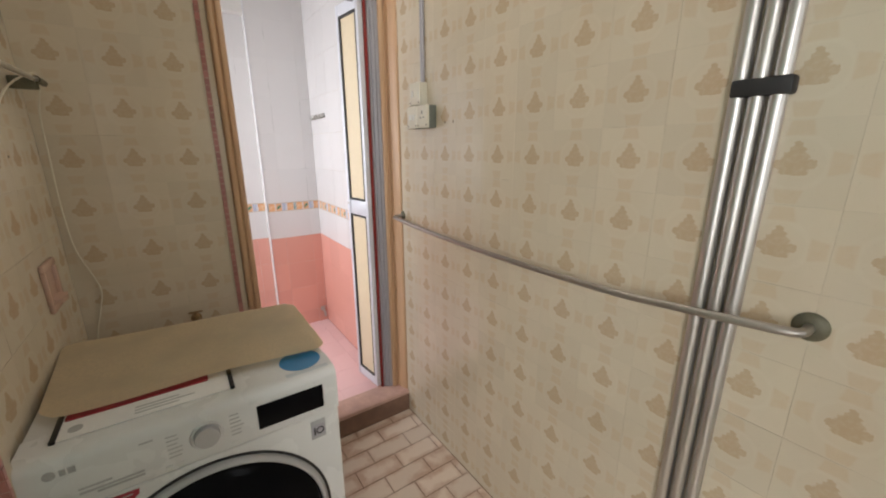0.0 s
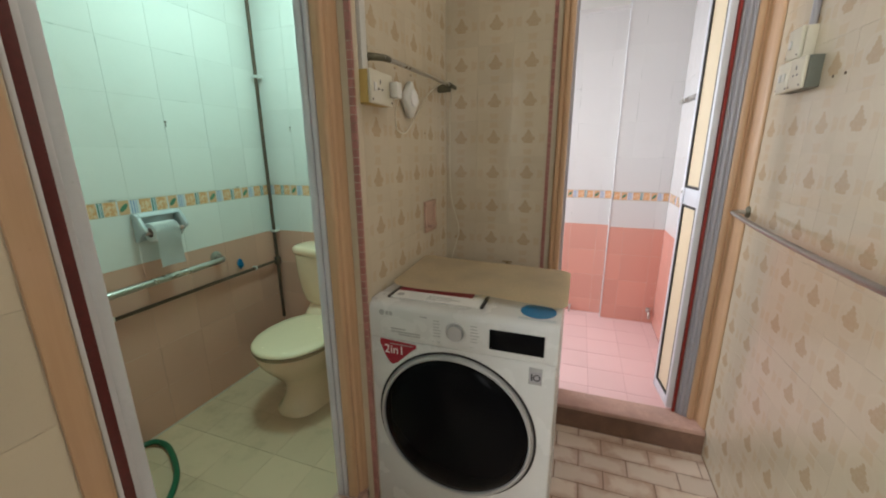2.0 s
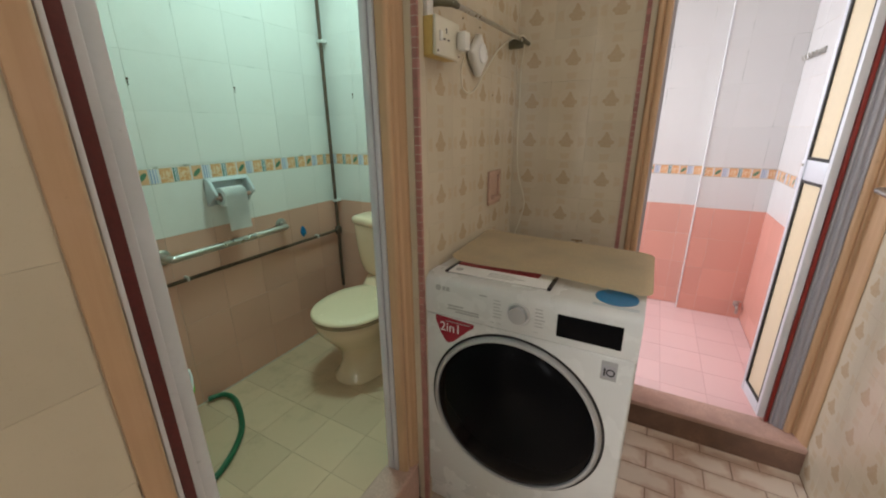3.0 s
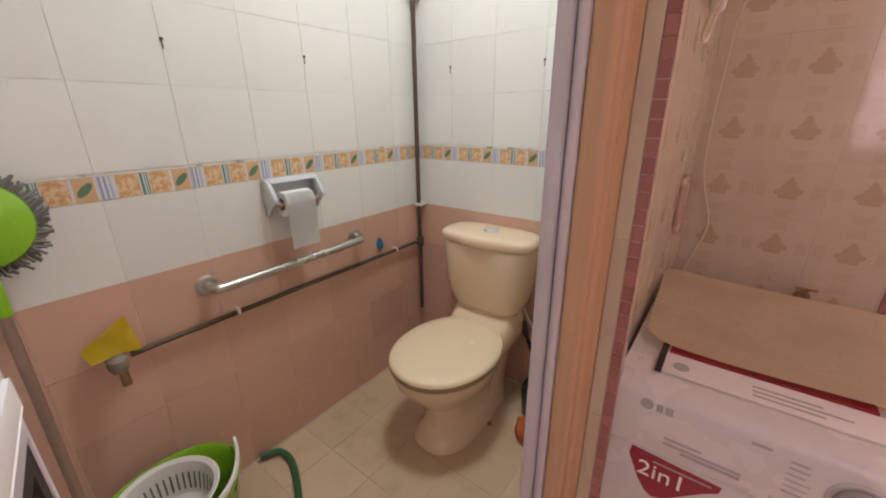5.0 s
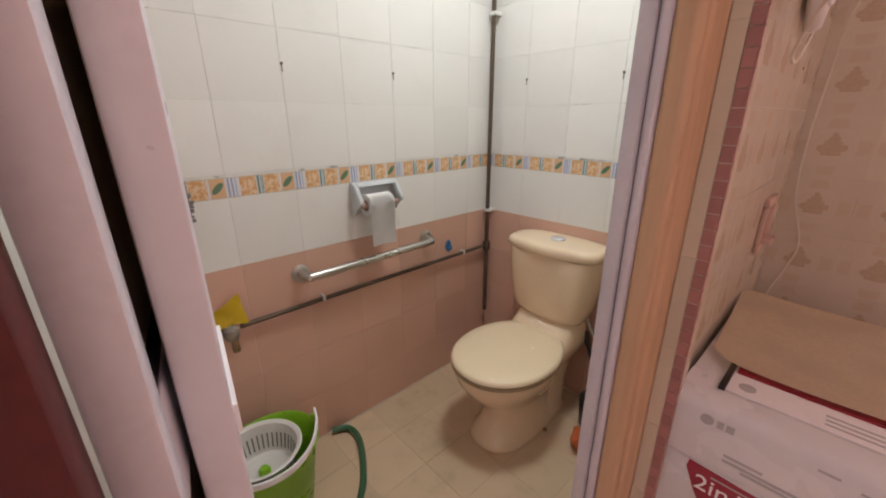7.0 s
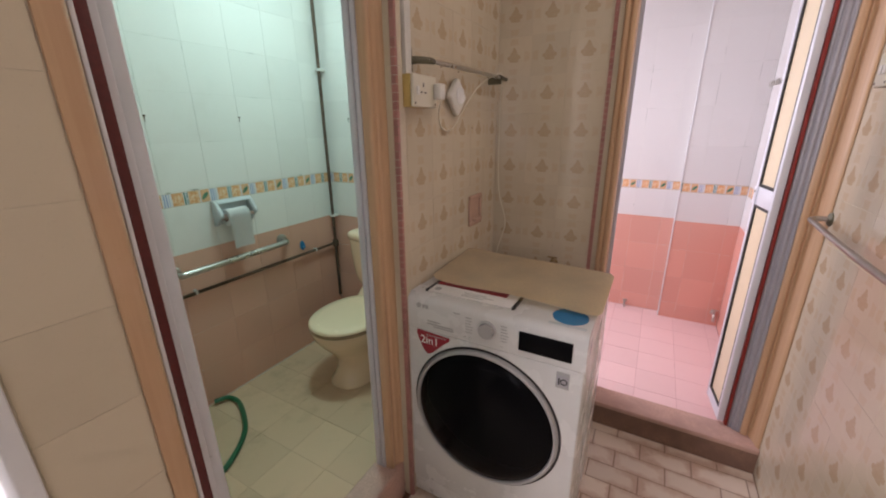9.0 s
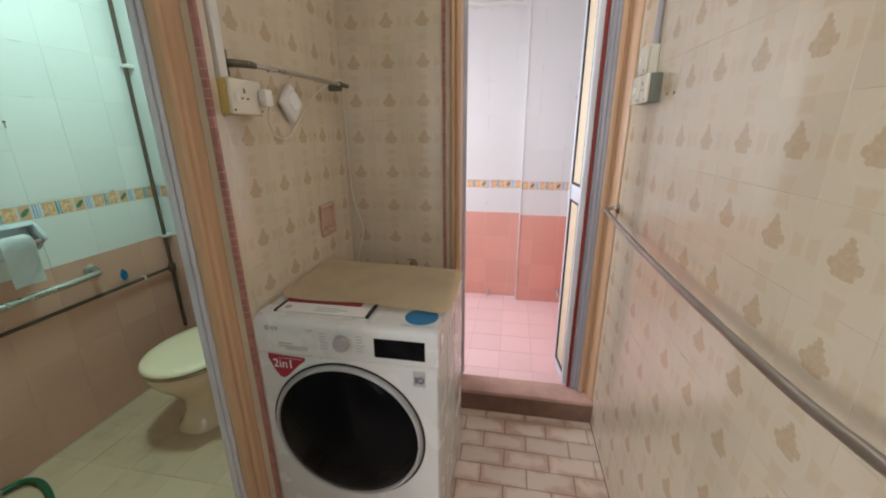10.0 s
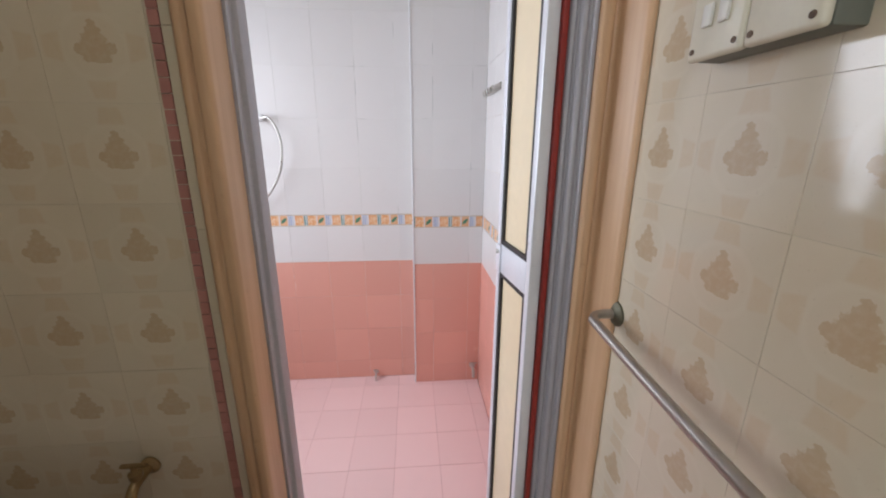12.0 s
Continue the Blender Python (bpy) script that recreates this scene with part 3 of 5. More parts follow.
# ---- washing machine ----
machine = thing("washing_machine", "white front-loading washer dryer with smoked glass door", "washing machine", (0.005, 0.768, 0.0))
part("body", box(-0.298, 0.298, 0.012, 0.530, 0.022, 0.872, 0.010, 3), M_MACHINE, machine)
part("front_panel", box(-0.296, 0.296, 0.0, 0.030, 0.10, 0.7728, 0.006, 3), M_MACHINE, machine)
part("kick_panel", box(-0.294, 0.294, 0.006, 0.030, 0.024, 0.096, 0.005), M_MACHINE, machine)
panel_outline = [(0.001, 0.774), (-0.001, 0.780), (-0.002, 0.820), (-0.001, 0.872), (0.003, 0.884), (0.012, 0.891), (0.030, 0.893), (0.09, 0.893), (0.09, 0.774)]
part("control_panel", turned(loft([[(x, y, z) for y, z in panel_outline] for x in (-0.297, 0.297)]), pose(0, 0, 0)), M_MACHINE, machine)
part("top_plate", box(-0.298, 0.298, 0.092, 0.530, 0.874, 0.890, 0.004), M_MACHINE, machine)
for x in (-0.25, 0.25):
    for y in (0.06, 0.50):
        part("foot", turned(lathe([(0.022, 0), (0.022, 0.01), (0.014, 0.012), (0.014, 0.022)], 16), pose(x, y, 0)), M_BLACK, machine)
RING = (-0.008, 0.0, 0.497)
face = pose(*RING, 90)
ring = part("door_ring", turned(lathe([(0.2545, -0.004), (0.2540, 0.006), (0.251, 0.012), (0.246, 0.015), (0.241, 0.014), (0.2390, 0.010), (0.2390, -0.004)], 96, False), face), M_RING, machine, "silver door ring")
part("door_glass", turned(lathe([(0.2385, 0.008), (0.230, 0.017), (0.20, 0.027), (0.15, 0.038), (0.10, 0.044), (0.05, 0.047), (0.004, 0.048)], 96, True), face), M_DARK_GLASS, ring, "black smoked glass")
part("door_gasket", turned(lathe([(0.2620, -0.003), (0.2620, 0.001), (0.2550, 0.001), (0.2550, -0.003)], 96, False), face), M_BLACK, machine)
knob_at = pose(0.0, -0.001, 0.831, 90)
knob = part("knob", turned(lathe([(0.025, 0.0), (0.025, 0.012), (0.0235, 0.015), (0.019, 0.0155), (0.0005, 0.014)], 48), knob_at), M_RING, machine, "brushed silver dial")
part("knob_ring", turned(lathe([(0.033, 0.0), (0.033, 0.003), (0.031, 0.005), (0.026, 0.004), (0.026, 0.0)], 48, False), knob_at), M_CHROME, knob)
part("display", box(0.103, 0.259, -0.0045, 0.004, 0.795, 0.858, 0.002), M_DARK_GLASS, machine, "glossy black display")
shield = [(-0.130, 0.764), (-0.256, 0.770), (-0.258, 0.755), (-0.240, 0.712), (-0.226, 0.690), (-0.214, 0.683), (-0.196, 0.692), (-0.150, 0.738), (-0.132, 0.752)]
label = part("energy_label", loft([[(x, y, z) for x, z in shield] for y in (-0.0012, 0.0012)]), M_RED_LABEL, machine, "red shield-shaped label")
part("lettering", turned(lettering("2in1", 0.042), pose(-0.207, -0.0018, 0.735, 90)), M_WHITE_PRINT, label)
for z, w in ((0.757, 0.08),):
    part("small_print", box(-0.222, -0.222 + w, -0.0018, -0.0005, z - 0.0015, z + 0.001), M_PRINT_GREY, label)
sticker = part("motor_sticker", box(0.220, 0.258, -0.0010, 0.001, 0.704, 0.758, 0.0004), M_PRINT_GREY, machine, "grey square sticker")
part("sticker_field", box(0.223, 0.255, -0.0016, -0.0008, 0.712, 0.746), M_GREY_ALU, sticker)
part("sticker_bar", box(0.227, 0.231, -0.0022, -0.0012, 0.716, 0.738), M_BLACK, sticker)
part("sticker_ring", turned(lathe([(0.0105, -0.0005), (0.0105, 0.0006), (0.0072, 0.0006), (0.0072, -0.0005)], 28, False), pose(0.243, -0.0014, 0.727, 90)), M_BLACK, sticker)
part("brand_disc", turned(lathe([(0.0095, 0.0), (0.0095, 0.0012), (0.0005, 0.0013)], 24), pose(-0.247, -0.0008, 0.862, 90)), M_PRINT_GREY, machine)
for x0, x1 in ((-0.233, -0.224), (-0.221, -0.210)):
    part("brand_mark", box(x0, x1, -0.0022, 0.003, 0.855, 0.868), M_PRINT_GREY, machine)
random.seed(4)
for z, x0, x1 in ((0.802, -0.215, -0.115), (0.812, -0.215, -0.165), (0.794, -0.19, -0.115)):
    part("small_print", box(x0, x1, -0.0026, 0.0, z - 0.0022, z + 0.0022), M_PRINT_GREY, machine)
for k in range(6):
    z = 0.858 - k * 0.010
    part("small_print", box(-0.072, -0.072 + random.uniform(0.018, 0.027), -0.0026, 0.002, z - 0.0013, z + 0.0013), M_PRINT_GREY, machine)
    part("small_print", box(0.046, 0.046 + random.uniform(0.018, 0.030), -0.0026, 0.002, z - 0.0013, z + 0.0013), M_PRINT_GREY, machine)
part("small_print", box(-0.115, -0.092, -0.0020, 0.002, 0.862, 0.866), M_PRINT_GREY, machine)
for x in (-0.075, -0.055, 0.05):
    part("button", box(x - 0.006, x + 0.006, -0.004, 0.002, 0.786, 0.790, 0.0008), M_MACHINE, machine)

for y in (0.16, 0.21, 0.26, 0.31):
    part("side_rib", box(0.2970, 0.2996, y - 0.006, y + 0.006, 0.10, 0.80, 0.0012), M_MACHINE, machine)
part("side_sticker", box(0.2975, 0.2986, 0.035, 0.085, 0.80, 0.855), M_GREYBLUE, machine, "pale paper sticker")

leaflet = thing("instruction_leaflet", "white leaflet with a red band lying on the machine", "leaflet", (-0.085, 0.866, 0.8935))
part("sheet", box(-0.155, 0.155, -0.048, 0.10, 0.0, 0.004, 0.001), M_PAPER, leaflet)
part("red_band", box(-0.146, 0.11, 0.016, 0.060, 0.0043, 0.0075), M_RED_LABEL, leaflet, "dark red band")
part("clip", box(0.150, 0.160, -0.05, 0.045, 0.0, 0.0075, 0.001), M_BLACK, leaflet)
part("clip", box(-0.160, -0.150, -0.05, 0.045, 0.0, 0.0065, 0.001), M_BLACK, leaflet)
part("print_block", turned(lathe([(0.012, 0), (0.012, 0.0008)], 20), pose(-0.125, -0.02, 0.004)), M_PRINT_GREY, leaflet)
for k in range(3):
    part("small_print", box(-0.03, 0.05 + 0.03 * (k % 2), -0.035 + 0.012 * k, -0.031 + 0.012 * k, 0.0041, 0.0046), M_PRINT_GREY, leaflet)
tray = thing("blue_sticker", "round blue sticker half under the mat", "sticker", (0.235, 0.836, 0.8932))
part("disc", loft([oval(0, 0.02, 0, 0.052, 0.052), oval(0, 0.02, 0.0006, 0.052, 0.052)]), M_BLUE, tray)
strip = thing("clear_tape", "pale tape strip on the machine edge", "tape", (0.240, 0.796, 0.8933))
part("strip", box(-0.055, 0.050, -0.008, 0.006, 0.0, 0.0010, 0.0003), M_GREYBLUE, strip)

mat = thing("vinyl_mat", "tan vinyl mat with rounded corners and curling edges", "mat", (0.014, 1.086, 0.8975))
bm = bmesh.new()
NX, NY = 28, 20
grid = []
for j in range(NY + 1):
    row = []
    for i in range(NX + 1):
        u, v = i / NX * 2 - 1, j / NY * 2 - 1
        x, y = u * 0.302, v * 0.200
        r = 0.045
        cx, cy = 0.302 - r, 0.200 - r
        if abs(x) > cx and abs(y) > cy:
            d = Vector((abs(x) - cx, abs(y) - cy))
            m = max(d.x, d.y)
            d = d.normalized() * m
            x, y = math.copysign(cx + d.x, x), math.copysign(cy + d.y, y)
        z = 0.004 + 0.010 * max(0, -v) ** 2 * (0.55 + 0.45 * math.cos(u * 3.0)) + 0.003 * noise.noise(Vector((u * 2, v * 2, 3.1))) - 0.004 * max(0, u - 0.8) + 0.008 * max(0, -u) ** 3
        row.append(bm.verts.new((x - 0.012 * v * (u < 0), y + (0.012 if u < 0 else 0.002) * math.sin(u * 2.2) * (v < 0) - 0.018 * u, z)))
    grid.append(row)
for j in range(NY):
    for i in range(NX):
        bm.faces.new((grid[j][i], grid[j][i + 1], grid[j + 1][i + 1], grid[j + 1][i]))
bmesh.ops.solidify(bm, geom=bm.faces[:], thickness=0.004)
part("sheet", bm, M_MAT, mat, smooth=60)

# ---- laundry fittings ----
XR = 0.944


def flange_rail(name, label, pts, r, flanges, mat, category, flange_mat=None):
    ob = thing(name, label, category)
    part("bar", tube(pts, r, 16, 8), mat, ob)
    for p, m, rad in flanges:
        part("flange", turned(lathe([(rad, 0), (rad, 0.004), (rad * 0.8, 0.008), (r * 1.2, 0.010)], 24), pose(*p) @ m), flange_mat or mat, ob)
    return ob


to_west, to_east = pose(0, 0, 0, 0, -90, 0), pose(0, 0, 0, 0, 90, 0)
flange_rail("grab_rail", "long thin stainless steel wall rail", [(XR - 0.004, 0.020, 1.128), (XR - 0.035, 0.021, 1.127), (0.893, 0.030, 1.127), (0.886, 0.07, 1.124), (0.884, 0.20, 1.112), (0.884, 0.40, 1.096), (0.884, 0.80, 1.092), (0.884, 1.20, 1.101), (0.886, 1.49, 1.116), (0.892, 1.532, 1.118), (XR - 0.035, 1.545, 1.119), (XR - 0.004, 1.546, 1.119)], 0.0088, [((XR, 0.020, 1.128), to_west, 0.027), ((XR, 1.546, 1.119), to_west, 0.024)], M_RAIL, "rail", M_TARNISH)
for k, y in enumerate((0.197, 0.166, 0.135)):
    p = thing("water_pipe", "shiny stainless pipe running up the wall", "pipe", group="triple pipes")
    part("run", tube([(0.928, y + 0.008, 0.0), (0.928, y, 1.2), (0.928, y - 0.008, TOP)], 0.0130, 20, 4), M_PIPE, p)
tape = thing("black_tape", "black tape binding three pipes", "tape")
part("band", box(0.911, 0.9445, 0.112, 0.205, 1.534, 1.566, 0.006), M_SEAL, tape)


def socket_plate(name, label, at, facing, w, h, d, holes, plate_mat, body_mat, rockers=()):
    """A surface box with one or two face plates. Local x along the wall, y out of it."""
    ob = thing(name, label, "socket", at, facing)
    part("back_box", box(-w / 2, w / 2, 0.0, d - 0.012, -h / 2, h / 2, 0.003), body_mat, ob)
    spans = [(-w / 2 - 0.001, -0.001), (0.001, w / 2 + 0.001)] if w > 0.15 else [(-w / 2 - 0.001, w / 2 + 0.001)]
    for x0, x1 in spans:
        plate = part("face_plate", box(x0, x1, d - 0.0118, d, -h / 2 - 0.001, h / 2 + 0.001, 0.005, 3), plate_mat, ob)
        for x in holes:
            if x0 < x < x1:
                for dx, dz, a, b in ((0, 0.016, 0.0028, 0.006), (-0.011, -0.004, 0.0045, 0.0022), (0.011, -0.004, 0.0045, 0.0022)):
                    part("pin_hole", box(x + dx - a, x + dx + a, d, d + 0.0006, dz - b, dz + b), M_BLACK, plate)
        for x in rockers:
            if x0 < x < x1:
                part("rocker", box(x - 0.007, x + 0.007, d, d + 0.0045, -0.012, 0.012, 0.002), M_PLASTIC, plate)
        for x in (x0 + 0.009, x1 - 0.009):
            part("screw", turned(lathe([(0.0034, 0), (0.0034, 0.001)], 10), pose(x, d, -h / 2 + 0.010, -90)), M_GALV, plate)
    return ob


socket_plate("wall_socket", "old white double socket on a box coloured as shaded", (XR, 1.318, 1.571), 90, 0.160, 0.088, 0.046, (-0.040,), M_OLD_WHITE, M_SHADE_GREY, (0.028, 0.052))
socket_plate("light_switch", "white switch above the double socket", (XR, 1.345, 1.664), 90, 0.082, 0.088, 0.040, (), M_OLD_WHITE, M_OLD_WHITE, (0.012,))
cond = thing("conduit", "grey electrical conduit above the switch", "conduit")
part("run", tube([(0.934, 1.325, 1.710), (0.934, 1.325, 2.1), (0.934, 1.325, TOP)], 0.0095, 14, 2), M_GREY_ALU, cond)
XL = -0.300
socket_plate("wall_socket", "white socket on a yellowed box beside the rail", (XL, 0.853, 1.536), -90, 0.132, 0.090, 0.050, (0.012,), M_OLD_WHITE, M_OLD_YELLOW, (0.045,))
plug = thing("plug_adaptor", "white plug pushed into the socket", "plug")
part("body", box(-0.2495, -0.222, 0.897, 0.932, 1.515, 1.562, 0.006), M_PLASTIC, plug)
cond2 = thing("conduit", "white conduit above the socket", "conduit")
part("run", box(-0.300, -0.280, 0.797, 0.828, 1.582, TOP, 0.003), M_PLASTIC, cond2)
rail2 = thing("towel_rail", "thin steel towel rail over the washing machine", "rail")
part("bar", tube([(-0.252, 0.872, 1.624), (-0.246, 1.15, 1.628), (-0.240, 1.500, 1.631)], 0.0068, 14, 4), M_STEEL, rail2)
part("bracket", tube([(XL, 0.842, 1.622), (-0.278, 0.848, 1.624), (-0.252, 0.880, 1.624), (-0.251, 0.905, 1.624)], 0.0120, 12, 5, r_end=0.0085), M_TARNISH, rail2)
part("flange", box(XL, XL + 0.006, 0.830, 0.854, 1.592, 1.660, 0.003), M_TARNISH, rail2)
part("bracket", tube([(-0.2405, 1.440, 1.631), (-0.240, 1.470, 1.631), (-0.239, 1.520, 1.630)], 0.0105, 12, 3, r_end=0.0085), M_TARNISH, rail2)
part("flange", box(XL, -0.241, 1.455, 1.471, 1.606, 1.640, 0.004), M_TARNISH, rail2)
bag = thing("adaptor_block", "white power adaptor hanging from its cable", "adaptor", (-0.285, 1.124, 1.536))
bm = box(-0.012, 0.014, -0.048, 0.048, -0.048, 0.048, 0.010, 3)
part("body", turned(bm, pose(0, 0, 0, 45, 0, 0)), M_PLASTIC, bag)
part("boss", turned(lathe([(0.030, 0.0), (0.030, 0.004), (0.026, 0.006), (0.022, 0.003), (0.001, 0.003)], 32), pose(0.0138, 0.006, 0.006, 0, 90, 0)), M_WHITE_PRINT, bag, "raised round boss")
cable = thing("power_cable", "white cable hung over the rail down to the machine", "cable")
part("run", tube([(-0.232, 0.920, 1.515), (-0.262, 0.955, 1.478), (-0.288, 1.02, 1.430), (-0.289, 1.10, 1.426), (-0.285, 1.205, 1.510), (-0.275, 1.30, 1.585), (-0.256, 1.40, 1.632), (-0.238, 1.470, 1.642), (-0.266, 1.528, 1.545), (-0.274, 1.552, 1.42), (-0.279, 1.564, 1.27), (-0.272, 1.572, 1.12), (-0.236, 1.574, 0.985), (-0.250, 1.572, 0.90), (-0.275, 1.560, 0.78), (-0.275, 1.50, 0.45)], 0.0025, 8, 6), M_OLD_WHITE, cable)
dish = thing("soap_dish", "pink ceramic recessed soap dish in the tile wall", "soap dish", (-0.299, 1.335, 1.078))
for y0, y1, z0, z1 in ((-0.062, 0.062, 0.048, 0.068), (-0.062, 0.062, -0.068, -0.048), (-0.062, -0.044, -0.048, 0.048), (0.044, 0.062, -0.048, 0.048)):
    part("rim", box(-0.002, 0.010, y0, y1, z0, z1, 0.004), M_PINK_CERAMIC, dish)
part("back", box(-0.0015, 0.001, -0.0435, 0.0435, -0.0475, 0.0475), M_PINK_CERAMIC, dish)
part("lip", loft([[(x, y, z) for x, y in ((0.0, -0.040), (0.0, 0.040), (0.024, 0.032), (0.030, 0.0), (0.024, -0.032))] for z in (-0.047, -0.034)]), M_PINK_CERAMIC, dish)


def bib_tap(name, label, at, rz, mat, size=1.0, ball=False):
    ob = thing(name, label, "tap", at, rz)
    k = size
    part("flange", turned(lathe([(0.022 * k, 0), (0.022 * k, 0.004), (0.012 * k, 0.010)], 20), pose(0, 0, 0, -90)), mat, ob)
    part("body", tube([(0, 0.0, 0), (0, 0.03 * k, 0.0), (0, 0.06 * k, -0.004), (0, 0.075 * k, -0.022 * k), (0, 0.077 * k, -0.055 * k)], 0.0115 * k, 14, 5), mat, ob)
    part("bonnet", turned(lathe([(0.010 * k, 0), (0.014 * k, 0.006 * k), (0.014 * k, 0.018 * k), (0.007 * k, 0.022 * k), (0.007 * k, 0.034 * k)], 18), pose(0, 0.048 * k, 0.006)), mat, ob)
    if ball:
        part("handle", turned(lathe([(0.006, -0.024), (0.016, -0.020), (0.021, -0.010), (0.023, 0.002), (0.021, 0.013), (0.013, 0.020), (0.002, 0.022)], 24), pose(0.004, 0.066, 0.010)), M_SCUFF, ob, "scuffed grey knob")
        return ob
    part("handle", box(-0.028 * k, 0.028 * k, 0.042 * k, 0.054 * k, 0.040 * k, 0.047 * k, 0.003 * k), mat, ob)
    return ob


bib_tap("wall_tap", "tarnished brass tap above the machine", (0.020, 1.582, 0.800), 180, M_BRASS, 0.85)

# ---- toilet room ----
FT = 0.115
wc = thing("toilet", "cream close-coupled toilet with lid down", "toilet", (-0.926, 1.162, FT))
part("pedestal", loft([oval(0, cy, z, rx, ry, 44, p) for z, rx, ry, cy, p in ((0.0, 0.122, 0.215, 0.06, 2.6), (0.012, 0.122, 0.215, 0.06, 2.6), (0.03, 0.110, 0.200, 0.065, 2.4), (0.09, 0.100, 0.190, 0.08, 2.3), (0.15, 0.102, 0.190, 0.075, 2.3), (0.20, 0.122, 0.205, 0.050, 2.2), (0.255, 0.152, 0.222, 0.020, 2.1), (0.295, 0.172, 0.234, 0.004, 2.05), (0.328, 0.180, 0.240, 0.0, 2.05), (0.341, 0.178, 0.238, 0.0, 2.05))]), M_CREAM, wc, smooth=60)
part("deck", loft([oval(0, cy, z, rx, ry, 40, 4) for z, rx, ry, cy in ((0.22, 0.10, 0.08, 0.25), (0.29, 0.135, 0.10, 0.25), (0.345, 0.150, 0.12, 0.26), (0.400, 0.140, 0.090, 0.285), (0.425, 0.132, 0.070, 0.29))]), M_CREAM, wc, smooth=60)
seat_rings = [oval(0, -0.005, z, rx, ry, 56, 2.05, -0.03) for z, rx, ry in ((0.3430, 0.186, 0.236), (0.3460, 0.190, 0.240), (0.3570, 0.190, 0.240), (0.3600, 0.187, 0.237))]
part("seat", loft(seat_rings), M_SEAT, wc, smooth=60)
part("lid", loft([oval(0, -0.005, z, rx, ry, 56, 2.05, -0.03) for z, rx, ry in ((0.3625, 0.187, 0.237), (0.3650, 0.191, 0.241), (0.3740, 0.190, 0.240), (0.3810, 0.180, 0.230), (0.3850, 0.14, 0.19), (0.3870, 0.08, 0.12), (0.3875, 0.01, 0.015))]), M_LID, wc, smooth=60)
for x in (-0.075, 0.075):
    part("hinge", turned(lathe([(0.014, -0.022), (0.014, 0.022)], 16), pose(x, 0.228, 0.362, 0, 90)), M_LID, wc)
part("tank", loft([oval(0, cy, z, rx, ry, 48, 3.4) for z, rx, ry, cy in ((0.420, 0.118, 0.062, 0.292), (0.428, 0.140, 0.076, 0.290), (0.45, 0.156, 0.086, 0.287), (0.50, 0.172, 0.094, 0.284), (0.56, 0.182, 0.098, 0.283), (0.63, 0.189, 0.101, 0.282), (0.70, 0.193, 0.102, 0.282), (0.708, 0.191, 0.100, 0.282))]), M_CREAM, wc, smooth=50)
lid_rings = []
for z, rx, ry in ((0.7095, 0.192, 0.101), (0.711, 0.199, 0.105), (0.718, 0.204, 0.109), (0.734, 0.205, 0.110), (0.745, 0.200, 0.106), (0.751, 0.190, 0.098), (0.754, 0.170, 0.080), (0.755, 0.08, 0.03)):
    lid_rings.append([(x, y - 0.006 * math.cos(x * 26) * (y < 0.24), zz) for x, y, zz in oval(0, 0.280, z, rx, ry, 56, 3.2)])
part("tank_lid", loft(lid_rings), M_CREAM, wc, smooth=60)
part("flush_button", turned(lathe([(0.030, 0), (0.030, 0.003), (0.026, 0.006), (0.0255, 0.0045), (0.001, 0.005)], 32), pose(0.0, 0.285, 0.755)), M_CHROME, wc)
part("rear_base", loft([oval(0, cy, z, rx, ry, 36, 3.0) for z, rx, ry, cy in ((0.0, 0.110, 0.125, 0.215), (0.012, 0.110, 0.125, 0.215), (0.03, 0.100, 0.118, 0.215), (0.16, 0.102, 0.115, 0.225), (0.24, 0.112, 0.112, 0.235), (0.30, 0.130, 0.110, 0.245))]), M_CREAM, wc, smooth=60)
for x in (-0.125, 0.125):
    part("bolt_cap", turned(lathe([(0.010, 0), (0.009, 0.006), (0.003, 0.010)], 12), pose(x * 1.02, 0.10, 0.0)), M_BRASS, wc)

part("supply_hose", tube([(0.12, 0.345, 0.46), (0.150, 0.365, 0.36), (0.19, 0.376, 0.318), (0.235, 0.376, 0.300), (0.252, 0.374, 0.270), (0.240, 0.374, 0.225), (0.228, 0.380, 0.195)], 0.0065, 10, 6), M_PLASTIC, wc, "white braided supply hose")
part("stop_valve", turned(lathe([(0.016, 0.0), (0.016, 0.006), (0.010, 0.010), (0.010, 0.030), (0.005, 0.034)], 18), pose(0.228, 0.391, 0.19, 90)), M_STEEL, wc)

XW = -1.391
flange_rail("grab_rail", "thick stainless steel grab bar on pink tiles", [(XW, 0.575, 0.830), (XW + 0.03, 0.576, 0.829), (XW + 0.048, 0.585, 0.828), (XW + 0.056, 0.615, 0.828), (XW + 0.056, 0.86, 0.832), (XW + 0.056, 1.10, 0.836), (XW + 0.048, 1.130, 0.838), (XW + 0.03, 1.139, 0.840), (XW, 1.140, 0.841)], 0.0145, [((XW, 0.575, 0.830), to_east, 0.031), ((XW, 1.140, 0.841), to_east, 0.031)], M_STEEL, "rail")
pipe = thing("water_pipe", "rusty dark water pipe along the tile wall", "pipe")
part("run", tube([(-1.374, 0.36, 0.716), (-1.374, 0.9, 0.719), (-1.372, 1.515, 0.722)], 0.0078, 12, 4), M_GALV, pipe)
part("riser", tube([(-1.366, 1.522, 0.36), (-1.366, 1.522, 1.2), (-1.366, 1.522, TOP)], 0.0092, 12, 3), M_GALV, pipe)
part("elbow", turned(lathe([(0.016, -0.022), (0.018, -0.018), (0.018, 0.018), (0.016, 0.022)], 14), pose(-1.366, 1.522, 0.722)), M_GALV, pipe)
for y in (0.64, 1.36):
    part("clip", box(XW, -1.3635, y - 0.005, y + 0.005, 0.712, 0.732, 0.002), M_PLASTIC, pipe)
